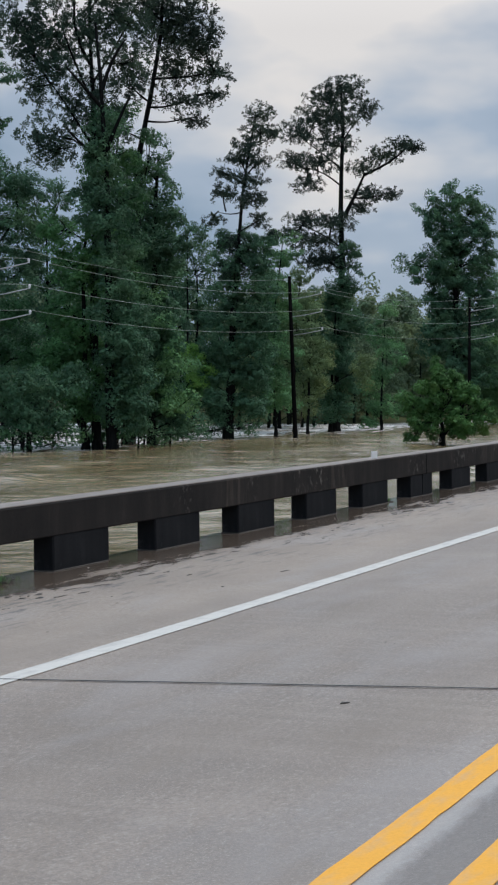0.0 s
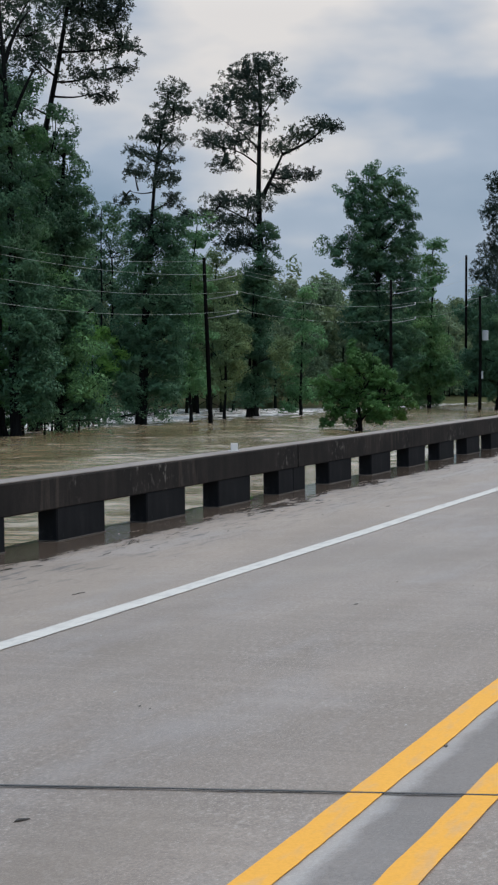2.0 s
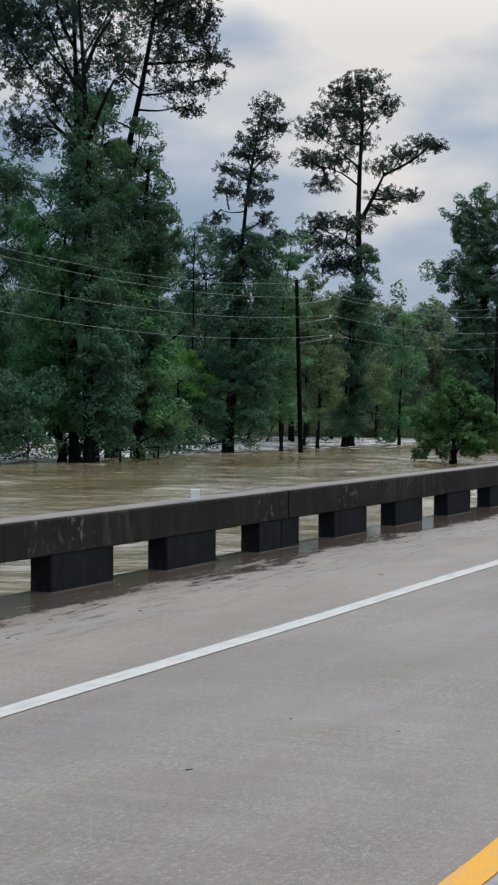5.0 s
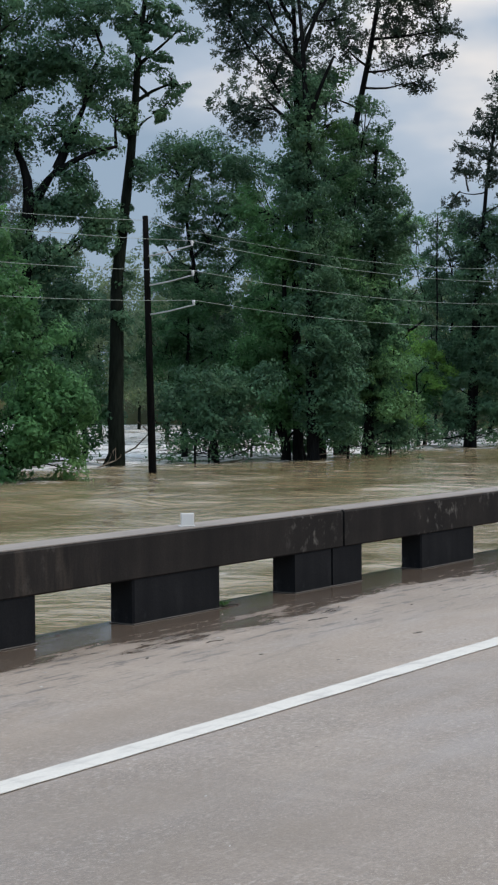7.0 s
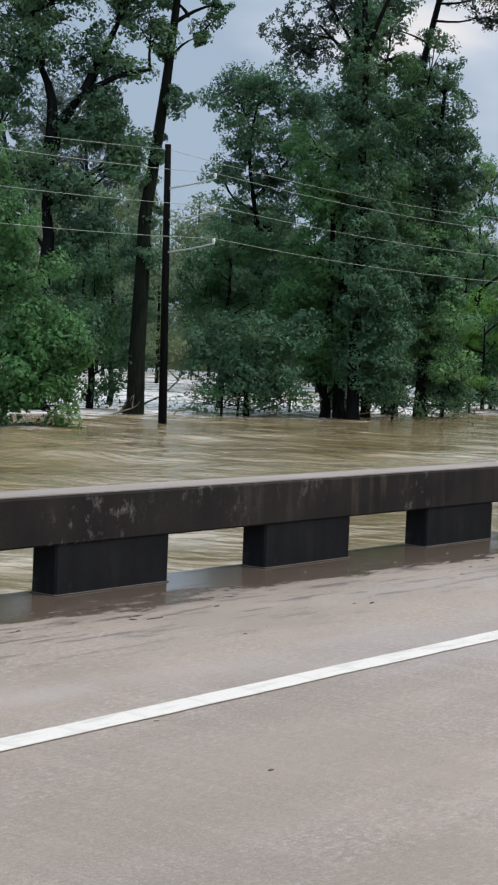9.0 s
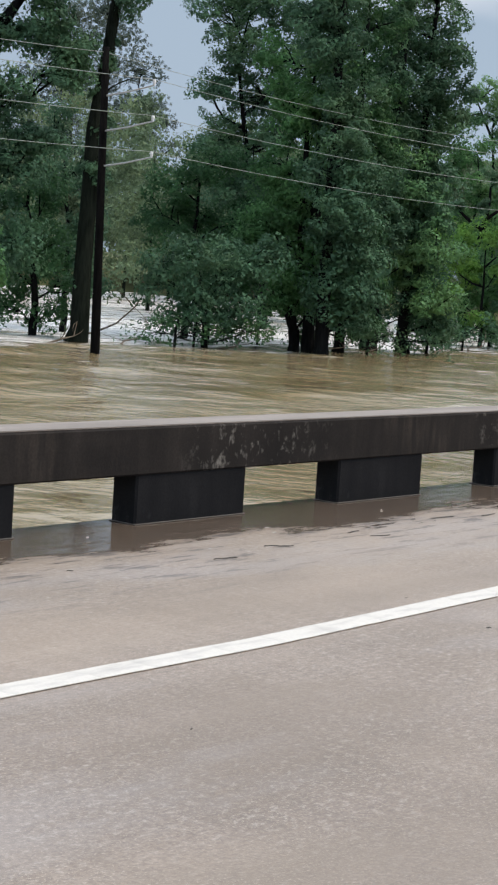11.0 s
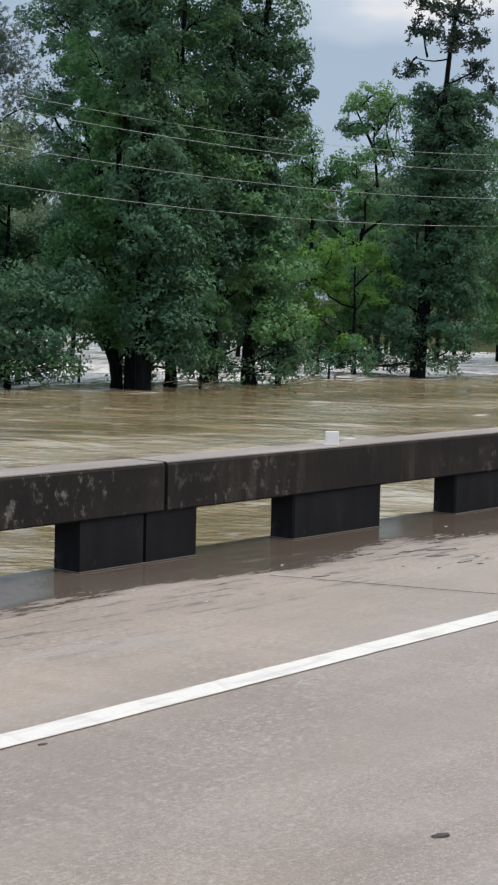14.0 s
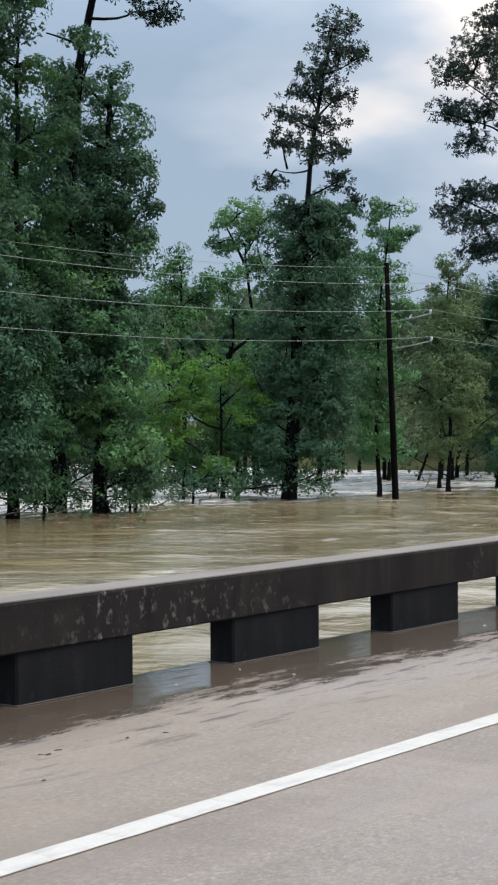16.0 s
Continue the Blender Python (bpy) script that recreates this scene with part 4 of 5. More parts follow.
tree('young bright green tree arching over the water', 'tree', (91.5, 49.3), 36.6,
     [(0.02, -0.05), (-0.08, 2.72), (-0.16, 5.1)], 0.12,
     [(-2.41, 6.0, 1.0, 0.53), (-1.22, 6.14, 0.79, 0.42), (0.1, 6.02, 1.06, 0.48), (1.16, 5.51, 0.95, 0.53), (1.91, 4.59, 0.48, 0.58), (-1.21, 5.09, 1.06, 0.48), (-3.32, 5.07, 0.92, 0.58), (-2.52, 4.29, 1.27, 0.63), (-3.71, 3.75, 0.74, 0.74), (-0.94, 3.9, 1.19, 0.58), (-2.25, 2.97, 1.19, 0.63), (0.38, 3.91, 0.79, 0.53), (-0.13, 1.53, 1.06, 0.58)], 'lime',
     limbs=[((-0.1, 4.31), (1.42, 5.77), 0.06), ((-0.09, 3.25), (-2.53, 5.34), 0.06)], seed=15, thick=0.95, clump=0.6)
tree('shady green undergrowth below a bright young tree', 'tree', (93.0, 50.5), 36.7,
     [(0.77, -0.13), (0.75, 2.17), (0.73, 3.79)], 0.12,
     [(-2.52, 4.84, 1.35, 1.08), (-0.9, 4.86, 1.35, 1.08), (0.73, 4.33, 1.22, 1.08), (-3.59, 3.75, 1.08, 1.08), (1.82, 3.26, 0.95, 1.08), (-1.69, 2.15, 1.35, 1.08), (-3.04, 2.13, 1.08, 1.08), (-0.07, 2.7, 1.22, 1.08), (1.28, 2.71, 1.08, 1.22), (-0.6, 1.07, 1.35, 0.68), (-2.49, 0.92, 1.08, 0.68), (1.03, 1.09, 0.81, 0.68)], 'fresh', seed=42, thick=0.8)
tree('pale yellow-green trees at the water beyond a pole', 'tree', (122.0, 55.5), 29.8,
     [(1.2, -0.13), (1.12, 7.15), (1.43, 11.76)], 0.18,
     [(1.42, 12.47, 1.61, 0.89), (0.03, 10.69, 1.43, 1.43), (2.5, 10.35, 1.61, 1.79), (1.11, 8.57, 1.97, 1.79), (-1.01, 8.56, 1.25, 1.79), (3.24, 6.81, 1.61, 1.79), (0.43, 5.72, 1.97, 1.79), (-1.33, 5.0, 1.25, 1.79), (2.21, 3.96, 1.79, 1.43), (0.11, 2.88, 1.43, 1.25), (3.99, 2.56, 1.43, 1.43)], 'olive',
     limbs=[((-0.92, -0.05), (-1.18, 7.49), 0.1)], seed=43, thick=0.85)
tree('flooded shrub of bare twigs and small leaves', 'shrub', (91.0, 46.8), 35.4,
     [(-3.5, -0.06), (-3.5, 0.92), (-3.38, 1.7)], 0.08,
     [(-3.89, 0.92, 1.16, 0.57), (-2.34, 0.93, 1.03, 0.57), (-0.92, 0.94, 0.9, 0.57), (1.79, 0.97, 1.16, 0.65)], 'dark', name='shrub', seed=16, thick=1.1, tips=7, clump=0.6, leaf_size=0.17, per=24)
tree('slender young tree, light green, beside a pole', 'tree', (99.7, 45.7), 31.5,
     [(-0.04, 0.03), (-0.17, 2.74), (-0.17, 7.76), (0.33, 13.88)], 0.13,
     [(0.32, 14.29, 0.94, 0.62), (0.48, 13.04, 1.27, 1.23), (-0.06, 11.37, 1.4, 1.23), (0.37, 9.43, 1.51, 1.39), (-0.31, 7.75, 1.51, 1.39), (0.13, 5.81, 1.51, 1.39), (-0.41, 4.13, 1.34, 1.23), (0.16, 2.74, 1.18, 0.92), (-0.67, 2.18, 0.84, 0.62)], 'mid', seed=17, thick=1.1)
tree('sparse yellow-green young tree, bare lower trunk', 'tree', (110.6, 48.6), 29.6,
     [(0.05, -0.03), (0.07, 3.29), (0.18, 8.29), (0.45, 12.03)], 0.12,
     [(0.3, 12.03, 1.42, 0.79), (-0.31, 10.16, 1.26, 1.26), (1.25, 10.16, 1.42, 1.26), (0.34, 7.98, 1.73, 1.42), (-0.58, 6.41, 1.1, 1.26), (1.59, 7.04, 1.26, 1.57), (0.68, 4.85, 1.57, 1.26), (1.93, 3.93, 1.1, 1.57), (-0.55, 3.91, 0.79, 0.79)], 'olive', seed=18, thick=0.75)
tree('great old pine, flat side branch, ivy on its trunk', 'tree', (115.6, 46.9), 19.6,
     [(0.03, -0.13), (0.2, 7.43), (0.42, 15.06), (0.3, 19.54), (0.22, 24.0), (0.33, 27.57)], 0.42,
     [(0.6, 27.21, 1.9, 0.81), (-0.83, 26.46, 1.72, 0.72), (2.09, 25.69, 1.26, 0.63), (-1.71, 25.12, 1.72, 0.63), (0.08, 24.67, 2.03, 0.81), (-2.83, 23.79, 1.9, 0.72), (-0.35, 22.89, 1.81, 0.72), (-3.49, 21.55, 1.35, 0.54), (-1.69, 21.33, 1.81, 0.63), (-2.35, 19.76, 1.26, 0.63), (1.9, 20.97, 1.17, 0.54), (3.68, 21.99, 1.58, 0.54), (5.24, 22.75, 1.44, 0.54), (6.27, 22.57, 0.63, 0.36), (2.59, 18.87, 1.81, 0.54), (4.24, 19.0, 0.72, 0.41), (1.92, 17.75, 0.99, 0.41), (-2.56, 16.85, 1.62, 0.54), (-0.54, 16.63, 2.03, 0.63), (-3.45, 15.73, 1.13, 0.54), (-1.65, 15.06, 2.17, 0.63), (-0.29, 13.72, 1.81, 0.72), (-1.86, 13.49, 1.26, 0.54)], 'pine',
     limbs=[((0.58, 17.08), (2.13, 20.43), 0.2), ((2.13, 20.43), (5.46, 22.57), 0.12), ((1.24, 18.64), (4.15, 19.09), 0.08), ((0.29, 20.88), (-2.6, 23.12), 0.08), ((0.3, 19.54), (-2.36, 20.88), 0.08), ((0.42, 14.61), (-2.78, 16.4), 0.09), ((0.27, 22.66), (2.31, 25.34), 0.07)], seed=19, kind='pine', thick=1.15)
tree('ivy and saplings crowding the foot of the old pine', 'tree', (114.9, 46.3), 19.5,
     [(-0.75, -0.12), (-0.56, 5.17), (-0.25, 10.98)], 0.2,
     [(0.8, 14.54, 0.81, 1.57), (0.37, 11.87, 1.26, 1.79), (-0.6, 10.08, 1.35, 1.79), (0.75, 8.75, 1.12, 2.02), (-0.8, 6.51, 1.57, 2.02), (0.33, 4.73, 1.35, 1.79), (-0.55, 2.48, 1.7, 1.79), (-1.93, 9.19, 1.35, 2.24), (-2.36, 5.61, 1.26, 2.24)], 'dark', seed=20, thick=1.3)
tree('broad leafy tree swathed in vines, uneven top', 'tree', (152.2, 49.4), 16.9,
     [(2.17, -0.4), (1.86, 6.7), (1.81, 14.88), (1.79, 20.87)], 0.50,
     [(1.77, 22.5, 2.48, 1.38), (-0.12, 20.87, 2.37, 1.76), (2.86, 20.6, 2.64, 2.03), (4.51, 19.23, 1.65, 1.7), (0.71, 18.16, 2.96, 2.03), (-2.02, 15.97, 1.7, 0.93), (-0.37, 15.43, 2.31, 1.7), (2.36, 15.97, 3.3, 2.75), (4.8, 16.51, 1.31, 2.37), (1.82, 12.7, 3.3, 2.75), (-0.36, 12.15, 1.65, 1.38), (4.55, 12.15, 1.81, 3.41), (1.3, 8.88, 3.3, 2.75), (3.5, 6.7, 3.3, 3.41)], 'dark',
     limbs=[((1.81, 14.88), (-2.29, 15.7), 0.12), ((1.8, 16.52), (4.51, 19.78), 0.15)], seed=21, leaf_size=0.24, clump=0.8, thick=0.85)
tree('upright leafy tree, light green, beside vine-covered trees', 'tree', (158.8, 50.4), 16.6,
     [(6.41, -0.4), (6.36, 6.83), (6.58, 15.89)], 0.26,
     [(6.68, 17.03, 0.91, 1.03), (6.48, 14.76, 1.26, 1.72), (6.04, 11.93, 1.49, 2.0), (5.5, 8.54, 2.0, 2.57), (6.65, 5.7, 2.57, 2.29), (8.08, 3.44, 2.0, 1.72), (5.53, 2.28, 2.57, 2.29), (4.39, 4.56, 2.29, 2.86)], 'mid', seed=22, leaf_size=0.24, clump=0.8, thick=0.85)
tree('rounded green shrub island standing in the flood', 'shrub', (87.6, 30.0), 16.9,
     [(0.03, -0.07), (0.06, 0.73), (-0.08, 2.06)], 0.22,
     [(0.25, 4.0, 0.85, 0.6), (-0.9, 3.4, 0.9, 0.6), (1.5, 3.4, 0.8, 0.5), (-0.23, 4.46, 0.47, 0.47), (-0.15, 3.4, 1.2, 0.87), (1.35, 2.9, 1.27, 0.94), (-1.32, 2.46, 1.14, 0.87), (-0.15, 2.06, 2.01, 1.0), (1.19, 1.47, 1.84, 0.87), (-1.25, 1.3, 1.1, 0.5), (2.58, 2.14, 0.67, 0.74), (1.85, 0.95, 1.0, 0.4), (-1.75, 0.62, 0.7, 0.28), (-0.3, 5.0, 0.3, 0.42), (0.95, 4.15, 0.4, 0.35), (-2.35, 2.95, 0.6, 0.25), (3.1, 1.5, 0.6, 0.4), (-0.85, 0.85, 0.85, 0.42), (0.95, 0.8, 0.8, 0.36), (0.8, 4.55, 0.28, 0.4)], 'bush',
     limbs=[((0.06, 0.39), (-0.98, 1.73), 0.07), ((0.06, 0.39), (1.19, 1.73), 0.07)], name='shrub', seed=23, thick=2.0, clump=0.42, leaf_size=0.17, per=110)
tree('small pointed tree at the edge of the far woods', 'tree', (121.3, 45.0), 18.8,
     [(0.06, 0.0), (0.05, 3.84), (0.25, 8.8)], 0.14,
     [(0.34, 9.93, 1.0, 0.9), (0.03, 8.13, 1.36, 1.27), (0.49, 6.1, 1.45, 1.36), (-0.41, 4.29, 1.58, 1.58), (0.5, 2.49, 1.58, 1.36), (-0.62, 1.58, 1.36, 1.13)], 'mid', seed=24, leaf_size=0.17, thick=0.85)
tree('tall dark pine at the edge of the woods', 'tree', (157.0, 42.5), 14.2,
     [(6.41, 0.01), (6.24, 6.78), (5.95, 15.07), (5.9, 21.69)], 0.4,
     [(5.68, 22.24, 1.23, 0.84), (6.62, 20.86, 1.68, 1.01), (4.98, 19.49, 1.12, 0.78), (6.37, 17.83, 1.79, 1.23), (5.18, 15.63, 1.4, 0.9), (6.67, 14.52, 1.68, 1.12), (4.48, 13.42, 1.46, 1.01), (6.31, 11.76, 1.96, 1.35), (8.3, 16.72, 2.24, 3.36), (8.07, 11.2, 2.24, 2.8)], 'pine', seed=25, kind='pine', thick=1.2)
tree('dark shrubby wood edge below a tall pine', 'tree', (152.0, 41.0), 14.1,
     [(5.56, 0.11), (5.53, 3.99), (5.59, 8.82)], 0.3,
     [(4.95, 8.82, 2.18, 2.18), (6.57, 6.68, 2.45, 3.26), (3.91, 5.6, 1.63, 2.18), (5.54, 2.91, 2.72, 2.18), (2.85, 3.98, 1.52, 2.18), (8.19, 3.99, 2.72, 3.81)], 'dark', seed=26, leaf_size=0.17, thick=1.0)
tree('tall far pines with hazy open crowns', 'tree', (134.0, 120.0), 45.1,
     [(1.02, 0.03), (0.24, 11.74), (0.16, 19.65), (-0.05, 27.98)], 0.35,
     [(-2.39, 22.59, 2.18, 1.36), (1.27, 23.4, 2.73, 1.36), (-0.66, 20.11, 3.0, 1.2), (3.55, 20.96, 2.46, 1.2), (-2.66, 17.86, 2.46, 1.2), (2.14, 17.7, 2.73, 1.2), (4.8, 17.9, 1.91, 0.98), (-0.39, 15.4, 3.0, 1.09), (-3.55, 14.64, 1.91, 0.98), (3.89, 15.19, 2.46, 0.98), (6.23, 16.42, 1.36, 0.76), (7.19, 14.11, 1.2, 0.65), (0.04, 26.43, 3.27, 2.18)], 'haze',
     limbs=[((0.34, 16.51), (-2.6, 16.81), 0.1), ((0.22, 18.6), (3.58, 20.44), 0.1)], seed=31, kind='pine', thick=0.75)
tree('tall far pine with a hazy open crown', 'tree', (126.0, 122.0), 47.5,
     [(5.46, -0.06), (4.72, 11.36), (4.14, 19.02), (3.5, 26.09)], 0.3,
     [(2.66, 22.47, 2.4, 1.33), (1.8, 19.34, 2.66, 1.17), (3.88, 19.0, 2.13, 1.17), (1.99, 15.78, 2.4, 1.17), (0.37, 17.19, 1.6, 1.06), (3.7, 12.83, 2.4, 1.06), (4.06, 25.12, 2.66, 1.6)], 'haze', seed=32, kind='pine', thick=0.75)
tree('flooded thicket of twigs and small leaves at the waterline', 'shrub', (67.5, 47.5), 41.8,
     [(-0.36, -0.11), (-0.38, 0.92), (-0.5, 2.05)], 0.1,
     [(-1.8, 1.05, 0.92, 0.57), (-0.86, 0.54, 0.92, 0.5), (0.26, 0.96, 1.03, 0.64), (1.38, 1.26, 0.92, 0.69), (-1.63, 1.97, 0.92, 0.57), (0.17, 2.32, 1.38, 0.69)], 'dark', name='shrub', seed=33, thick=1.1, tips=7, clump=0.6, leaf_size=0.17, per=24)
tree('green saplings and vines filling in behind tall trunks', 'tree', (73.0, 49.5), 34.3,
     [(5.1, 0.1), (4.95, 4.75), (4.53, 8.95)], 0.16,
     [(4.51, 9.78, 1.41, 1.41), (5.42, 7.57, 1.41, 1.7), (4.37, 5.29, 1.41, 1.41), (5.55, 3.64, 1.13, 1.41), (2.03, 8.04, 1.7, 1.7), (7.48, 4.82, 1.13, 1.7), (7.84, 2.3, 1.27, 1.13), (6.54, 7.6, 1.13, 1.7)], 'mid', seed=34, thick=0.8)
tree('dense dark undergrowth with vines between tall trees', 'tree', (112.0, 62.0), 25.9,
     [(3.78, -0.59), (3.98, 5.16), (4.19, 11.11)], 0.2,
     [(3.25, 15.67, 1.84, 1.84), (4.18, 12.94, 2.3, 2.3), (2.82, 10.19, 2.07, 2.3), (5.11, 9.29, 2.07, 2.3), (3.75, 6.53, 2.07, 1.84), (2.38, 5.15, 1.84, 2.3), (6.05, 5.63, 1.61, 2.3)], 'dark', seed=35, thick=0.8)
tree('young leafy trees at the water beyond a pole', 'tree', (106.0, 50.0), 22.3,
     [(4.05, -0.04), (4.14, 5.07), (4.29, 8.89)], 0.14,
     [(3.99, 8.89, 1.7, 1.7), (3.37, 6.34, 1.7, 1.92), (4.65, 5.5, 1.7, 1.92), (3.82, 2.94, 1.7, 1.7), (8.48, 5.09, 1.49, 1.7), (-0.46, 7.17, 1.92, 2.13), (-0.87, 3.77, 1.92, 1.92)], 'olive', seed=36, thick=0.6)
tree('curtain of dark ivy and leaves around tall trunks', 'tree', (76.0, 44.9), 41.5,
     [(-0.72, -0.07), (-0.54, 4.56), (-0.26, 9.93), (0.13, 15.31)], 0.2,
     [(-0.1, 16.37, 0.87, 1.08), (-0.51, 14.43, 1.08, 1.3), (-0.71, 12.28, 1.19, 1.3), (-0.48, 10.14, 1.08, 1.3), (-0.78, 7.99, 1.08, 1.3), (-0.45, 5.85, 0.97, 1.3), (-0.86, 3.7, 0.97, 1.3), (-0.63, 1.55, 0.76, 0.87), (0.32, 17.67, 0.54, 0.65)], 'dark', seed=37, thick=1.5)
tree('broad light green crown of a flooded hardwood, full to the water', 'tree', (73.2, 44.4), 42.8,
     [(-0.76, -0.15), (-0.75, 4.51), (-0.63, 10.7), (-0.67, 16.47)], 0.26,
     [(-0.68, 18.52, 1.25, 1.04), (-1.69, 17.25, 1.25, 1.25), (-0.26, 16.69, 0.94, 1.04), (-1.27, 15.21, 1.36, 1.25), (-0.04, 14.22, 1.04, 1.25), (-0.85, 12.76, 1.36, 1.25), (0.09, 11.13, 0.94, 1.25), (-1.24, 10.28, 1.46, 1.25), (-0.0, 9.06, 1.04, 1.25), (-0.81, 7.4, 1.36, 1.25), (0.02, 5.76, 1.04, 1.25), (-0.99, 4.5, 1.25, 1.25), (-0.06, 3.27, 0.94, 1.04), (-0.77, 2.03, 1.25, 1.04), (0.26, 1.41, 0.73, 0.83), (-1.79, 0.78, 1.04, 0.73)], 'rich', seed=44, thick=1.1)
tree('flooded twigs with small dark leaves round the trunks', 'shrub', (78.5, 44.0), 39.5,
     [(-0.11, -0.02), (-0.08, 0.86), (0.1, 1.52)], 0.05,
     [(-0.45, 1.3, 0.77, 0.49), (0.31, 1.75, 0.55, 0.66), (0.43, 0.64, 0.49, 0.49), (-2.31, 0.85, 0.66, 0.55), (-3.84, 0.62, 0.77, 0.55), (-1.0, 0.64, 0.55, 0.44)], 'dark', name='shrub', seed=51, thick=1.1, tips=7, clump=0.6, leaf_size=0.17, per=24)
tree('flooded twigs with small leaves under vine-grown trees', 'shrub', (94.0, 45.4), 33.4,
     [(-1.84, -0.05), (-1.79, 0.64), (-1.71, 1.17)], 0.05,
     [(-2.63, 0.76, 0.79, 0.53), (-1.32, 0.91, 0.92, 0.58), (0.0, 0.79, 0.74, 0.53), (1.05, 1.06, 0.58, 0.53), (-3.69, 0.62, 0.66, 0.47)], 'dark', name='shrub', seed=52, thick=1.1, tips=7, clump=0.6, leaf_size=0.17, per=24)
tree('tangle of flooded twigs and leaves at the waterline', 'shrub', (65.2, 44.9), 34.8,
     [(-1.4, -0.08), (-1.37, 0.63), (-1.31, 1.14)], 0.05,
     [(-2.69, 0.72, 0.89, 0.56), (-1.42, 0.5, 1.01, 0.46), (-0.15, 0.67, 0.89, 0.51), (1.11, 0.83, 0.89, 0.56), (-3.7, 0.44, 0.76, 0.46)], 'dark', name='shrub', seed=53, thick=1.1, tips=7, clump=0.6, leaf_size=0.17, per=24)
tree('flooded twigs and vines round two dark trunks', 'shrub', (72.0, 44.6), 32.0,
     [(1.41, 0.05), (1.44, 0.78), (1.51, 1.33)], 0.05,
     [(0.58, 0.76, 0.81, 0.6), (1.93, 0.66, 0.81, 0.54), (3.0, 0.83, 0.76, 0.6), (4.08, 0.73, 0.81, 0.54)], 'dark', name='shrub', seed=54, thick=1.1, tips=7, clump=0.6, leaf_size=0.17, per=24)
tree('dark ivy-clad forked trunk leaning over the young trees', 'tree', (96.9, 54.0), 36.2,
     [(0.0, -0.4), (0.29, 3.44), (0.72, 6.45), (1.03, 8.92)], 0.3,
     [(1.09, 9.3, 0.76, 0.64), (-0.99, 7.82, 0.5, 0.35), (2.36, 8.12, 0.55, 0.4), (0.5, 7.4, 0.45, 0.7), (0.6, 5.0, 0.4, 0.9)], 'dark',
     limbs=[((0.72, 6.45), (-1.11, 7.93), 0.13), ((0.83, 7.03), (2.35, 8.21), 0.13), ((1.03, 8.92), (1.6, 9.94), 0.09)], seed=61, clump=0.45)
tree('shady broad-leaved tree filling in behind a flooded shrub', 'tree', (69.5, 51.0), 43.6,
     [(0.0, -0.5), (0.01, 3.76), (0.18, 7.26)], 0.2,
     [(-0.74, 6.97, 1.42, 0.95), (0.86, 7.76, 1.42, 0.95), (-1.35, 5.31, 1.42, 1.19), (0.51, 5.42, 1.66, 1.19), (1.92, 5.51, 1.19, 1.19), (-0.79, 3.25, 1.42, 1.07), (1.1, 3.12, 1.66, 1.19), (2.53, 2.97, 0.95, 1.19)], 'rich', seed=62)
tree('dark leafy wood edge closing the view beyond the poles', 'tree', (215.4, 52.0), 12.9,
     [(0.0, -0.5), (0.07, 7.84), (0.24, 13.8)], 0.3,
     [(-2.32, 10.8, 1.96, 2.7), (0.63, 12.3, 2.26, 3.0), (3.23, 10.8, 1.96, 3.0), (-3.02, 5.6, 2.26, 2.7), (-0.06, 6.35, 2.56, 3.0), (3.05, 5.6, 2.26, 3.0), (-2.25, 2.0, 2.56, 1.8), (1.84, 1.9, 2.7, 1.66)], 'dark', seed=63, clump=1.0, leaf_size=0.3, per=110)
tree('slender half-bare tree with fine upright twigs', 'tree', (107.0, 56.0), 27.0,
     [(-0.0, -0.4), (0.01, 7.42), (-0.02, 15.67)], 0.13,
     [(-1.38, 13.71, 0.79, 1.03), (-0.14, 15.27, 0.79, 0.79), (-0.39, 12.13, 1.03, 1.19), (0.61, 10.17, 0.87, 1.03), (-1.15, 10.17, 0.79, 1.03)], 'dark',
     limbs=[((0.01, 3.08), (-1.44, 11.74), 0.05), ((-1.44, 11.74), (-1.59, 15.28), 0.03)], seed=64, clump=0.5, per=14, tips=9)
tree('dark leafy understorey behind a leaning trunk', 'tree', (63.9, 53.0), 40.7,
     [(0.0, -0.5), (0.01, 3.67), (-0.47, 7.79)], 0.16,
     [(-0.88, 8.29, 0.94, 1.31), (0.47, 7.06, 0.89, 1.31), (-0.9, 5.7, 1.05, 1.31), (0.59, 4.21, 0.94, 1.31), (-0.93, 3.1, 1.1, 1.31), (0.83, 2.2, 0.94, 0.9)], 'dark', seed=65)
tree('dark dense oak crown filling in beside the tall trees', 'tree', (91.9, 60.0), 29.3,
     [(0.0, -0.4), (0.06, 6.65), (-0.03, 14.49)], 0.2,
     [(-1.2, 17.59, 1.59, 1.43), (0.94, 17.05, 1.35, 1.27), (-0.42, 14.87, 1.75, 1.59), (1.92, 14.72, 1.19, 1.35), (-1.19, 11.73, 1.75, 1.75), (1.34, 11.38, 1.59, 1.98), (-0.02, 8.22, 1.98, 1.98), (-0.79, 4.68, 1.98, 1.98), (1.55, 5.09, 1.59, 1.98)], 'dark', seed=66)
tree('leafy low tree with hanging branches at the waterline', 'tree', (59.3, 50.0), 45.9,
     [(0.0, -0.4), (-0.12, 2.55), (-0.6, 5.81)], 0.2,
     [(-1.24, 5.54, 1.12, 0.9), (0.1, 5.21, 0.99, 0.9), (-0.91, 3.81, 1.12, 0.9), (0.64, 3.72, 0.81, 0.9), (-0.59, 2.29, 1.12, 0.81), (0.85, 2.19, 0.67, 0.81), (-0.72, 1.07, 1.03, 0.49), (0.6, 1.06, 0.9, 0.49)], 'rich', seed=67)
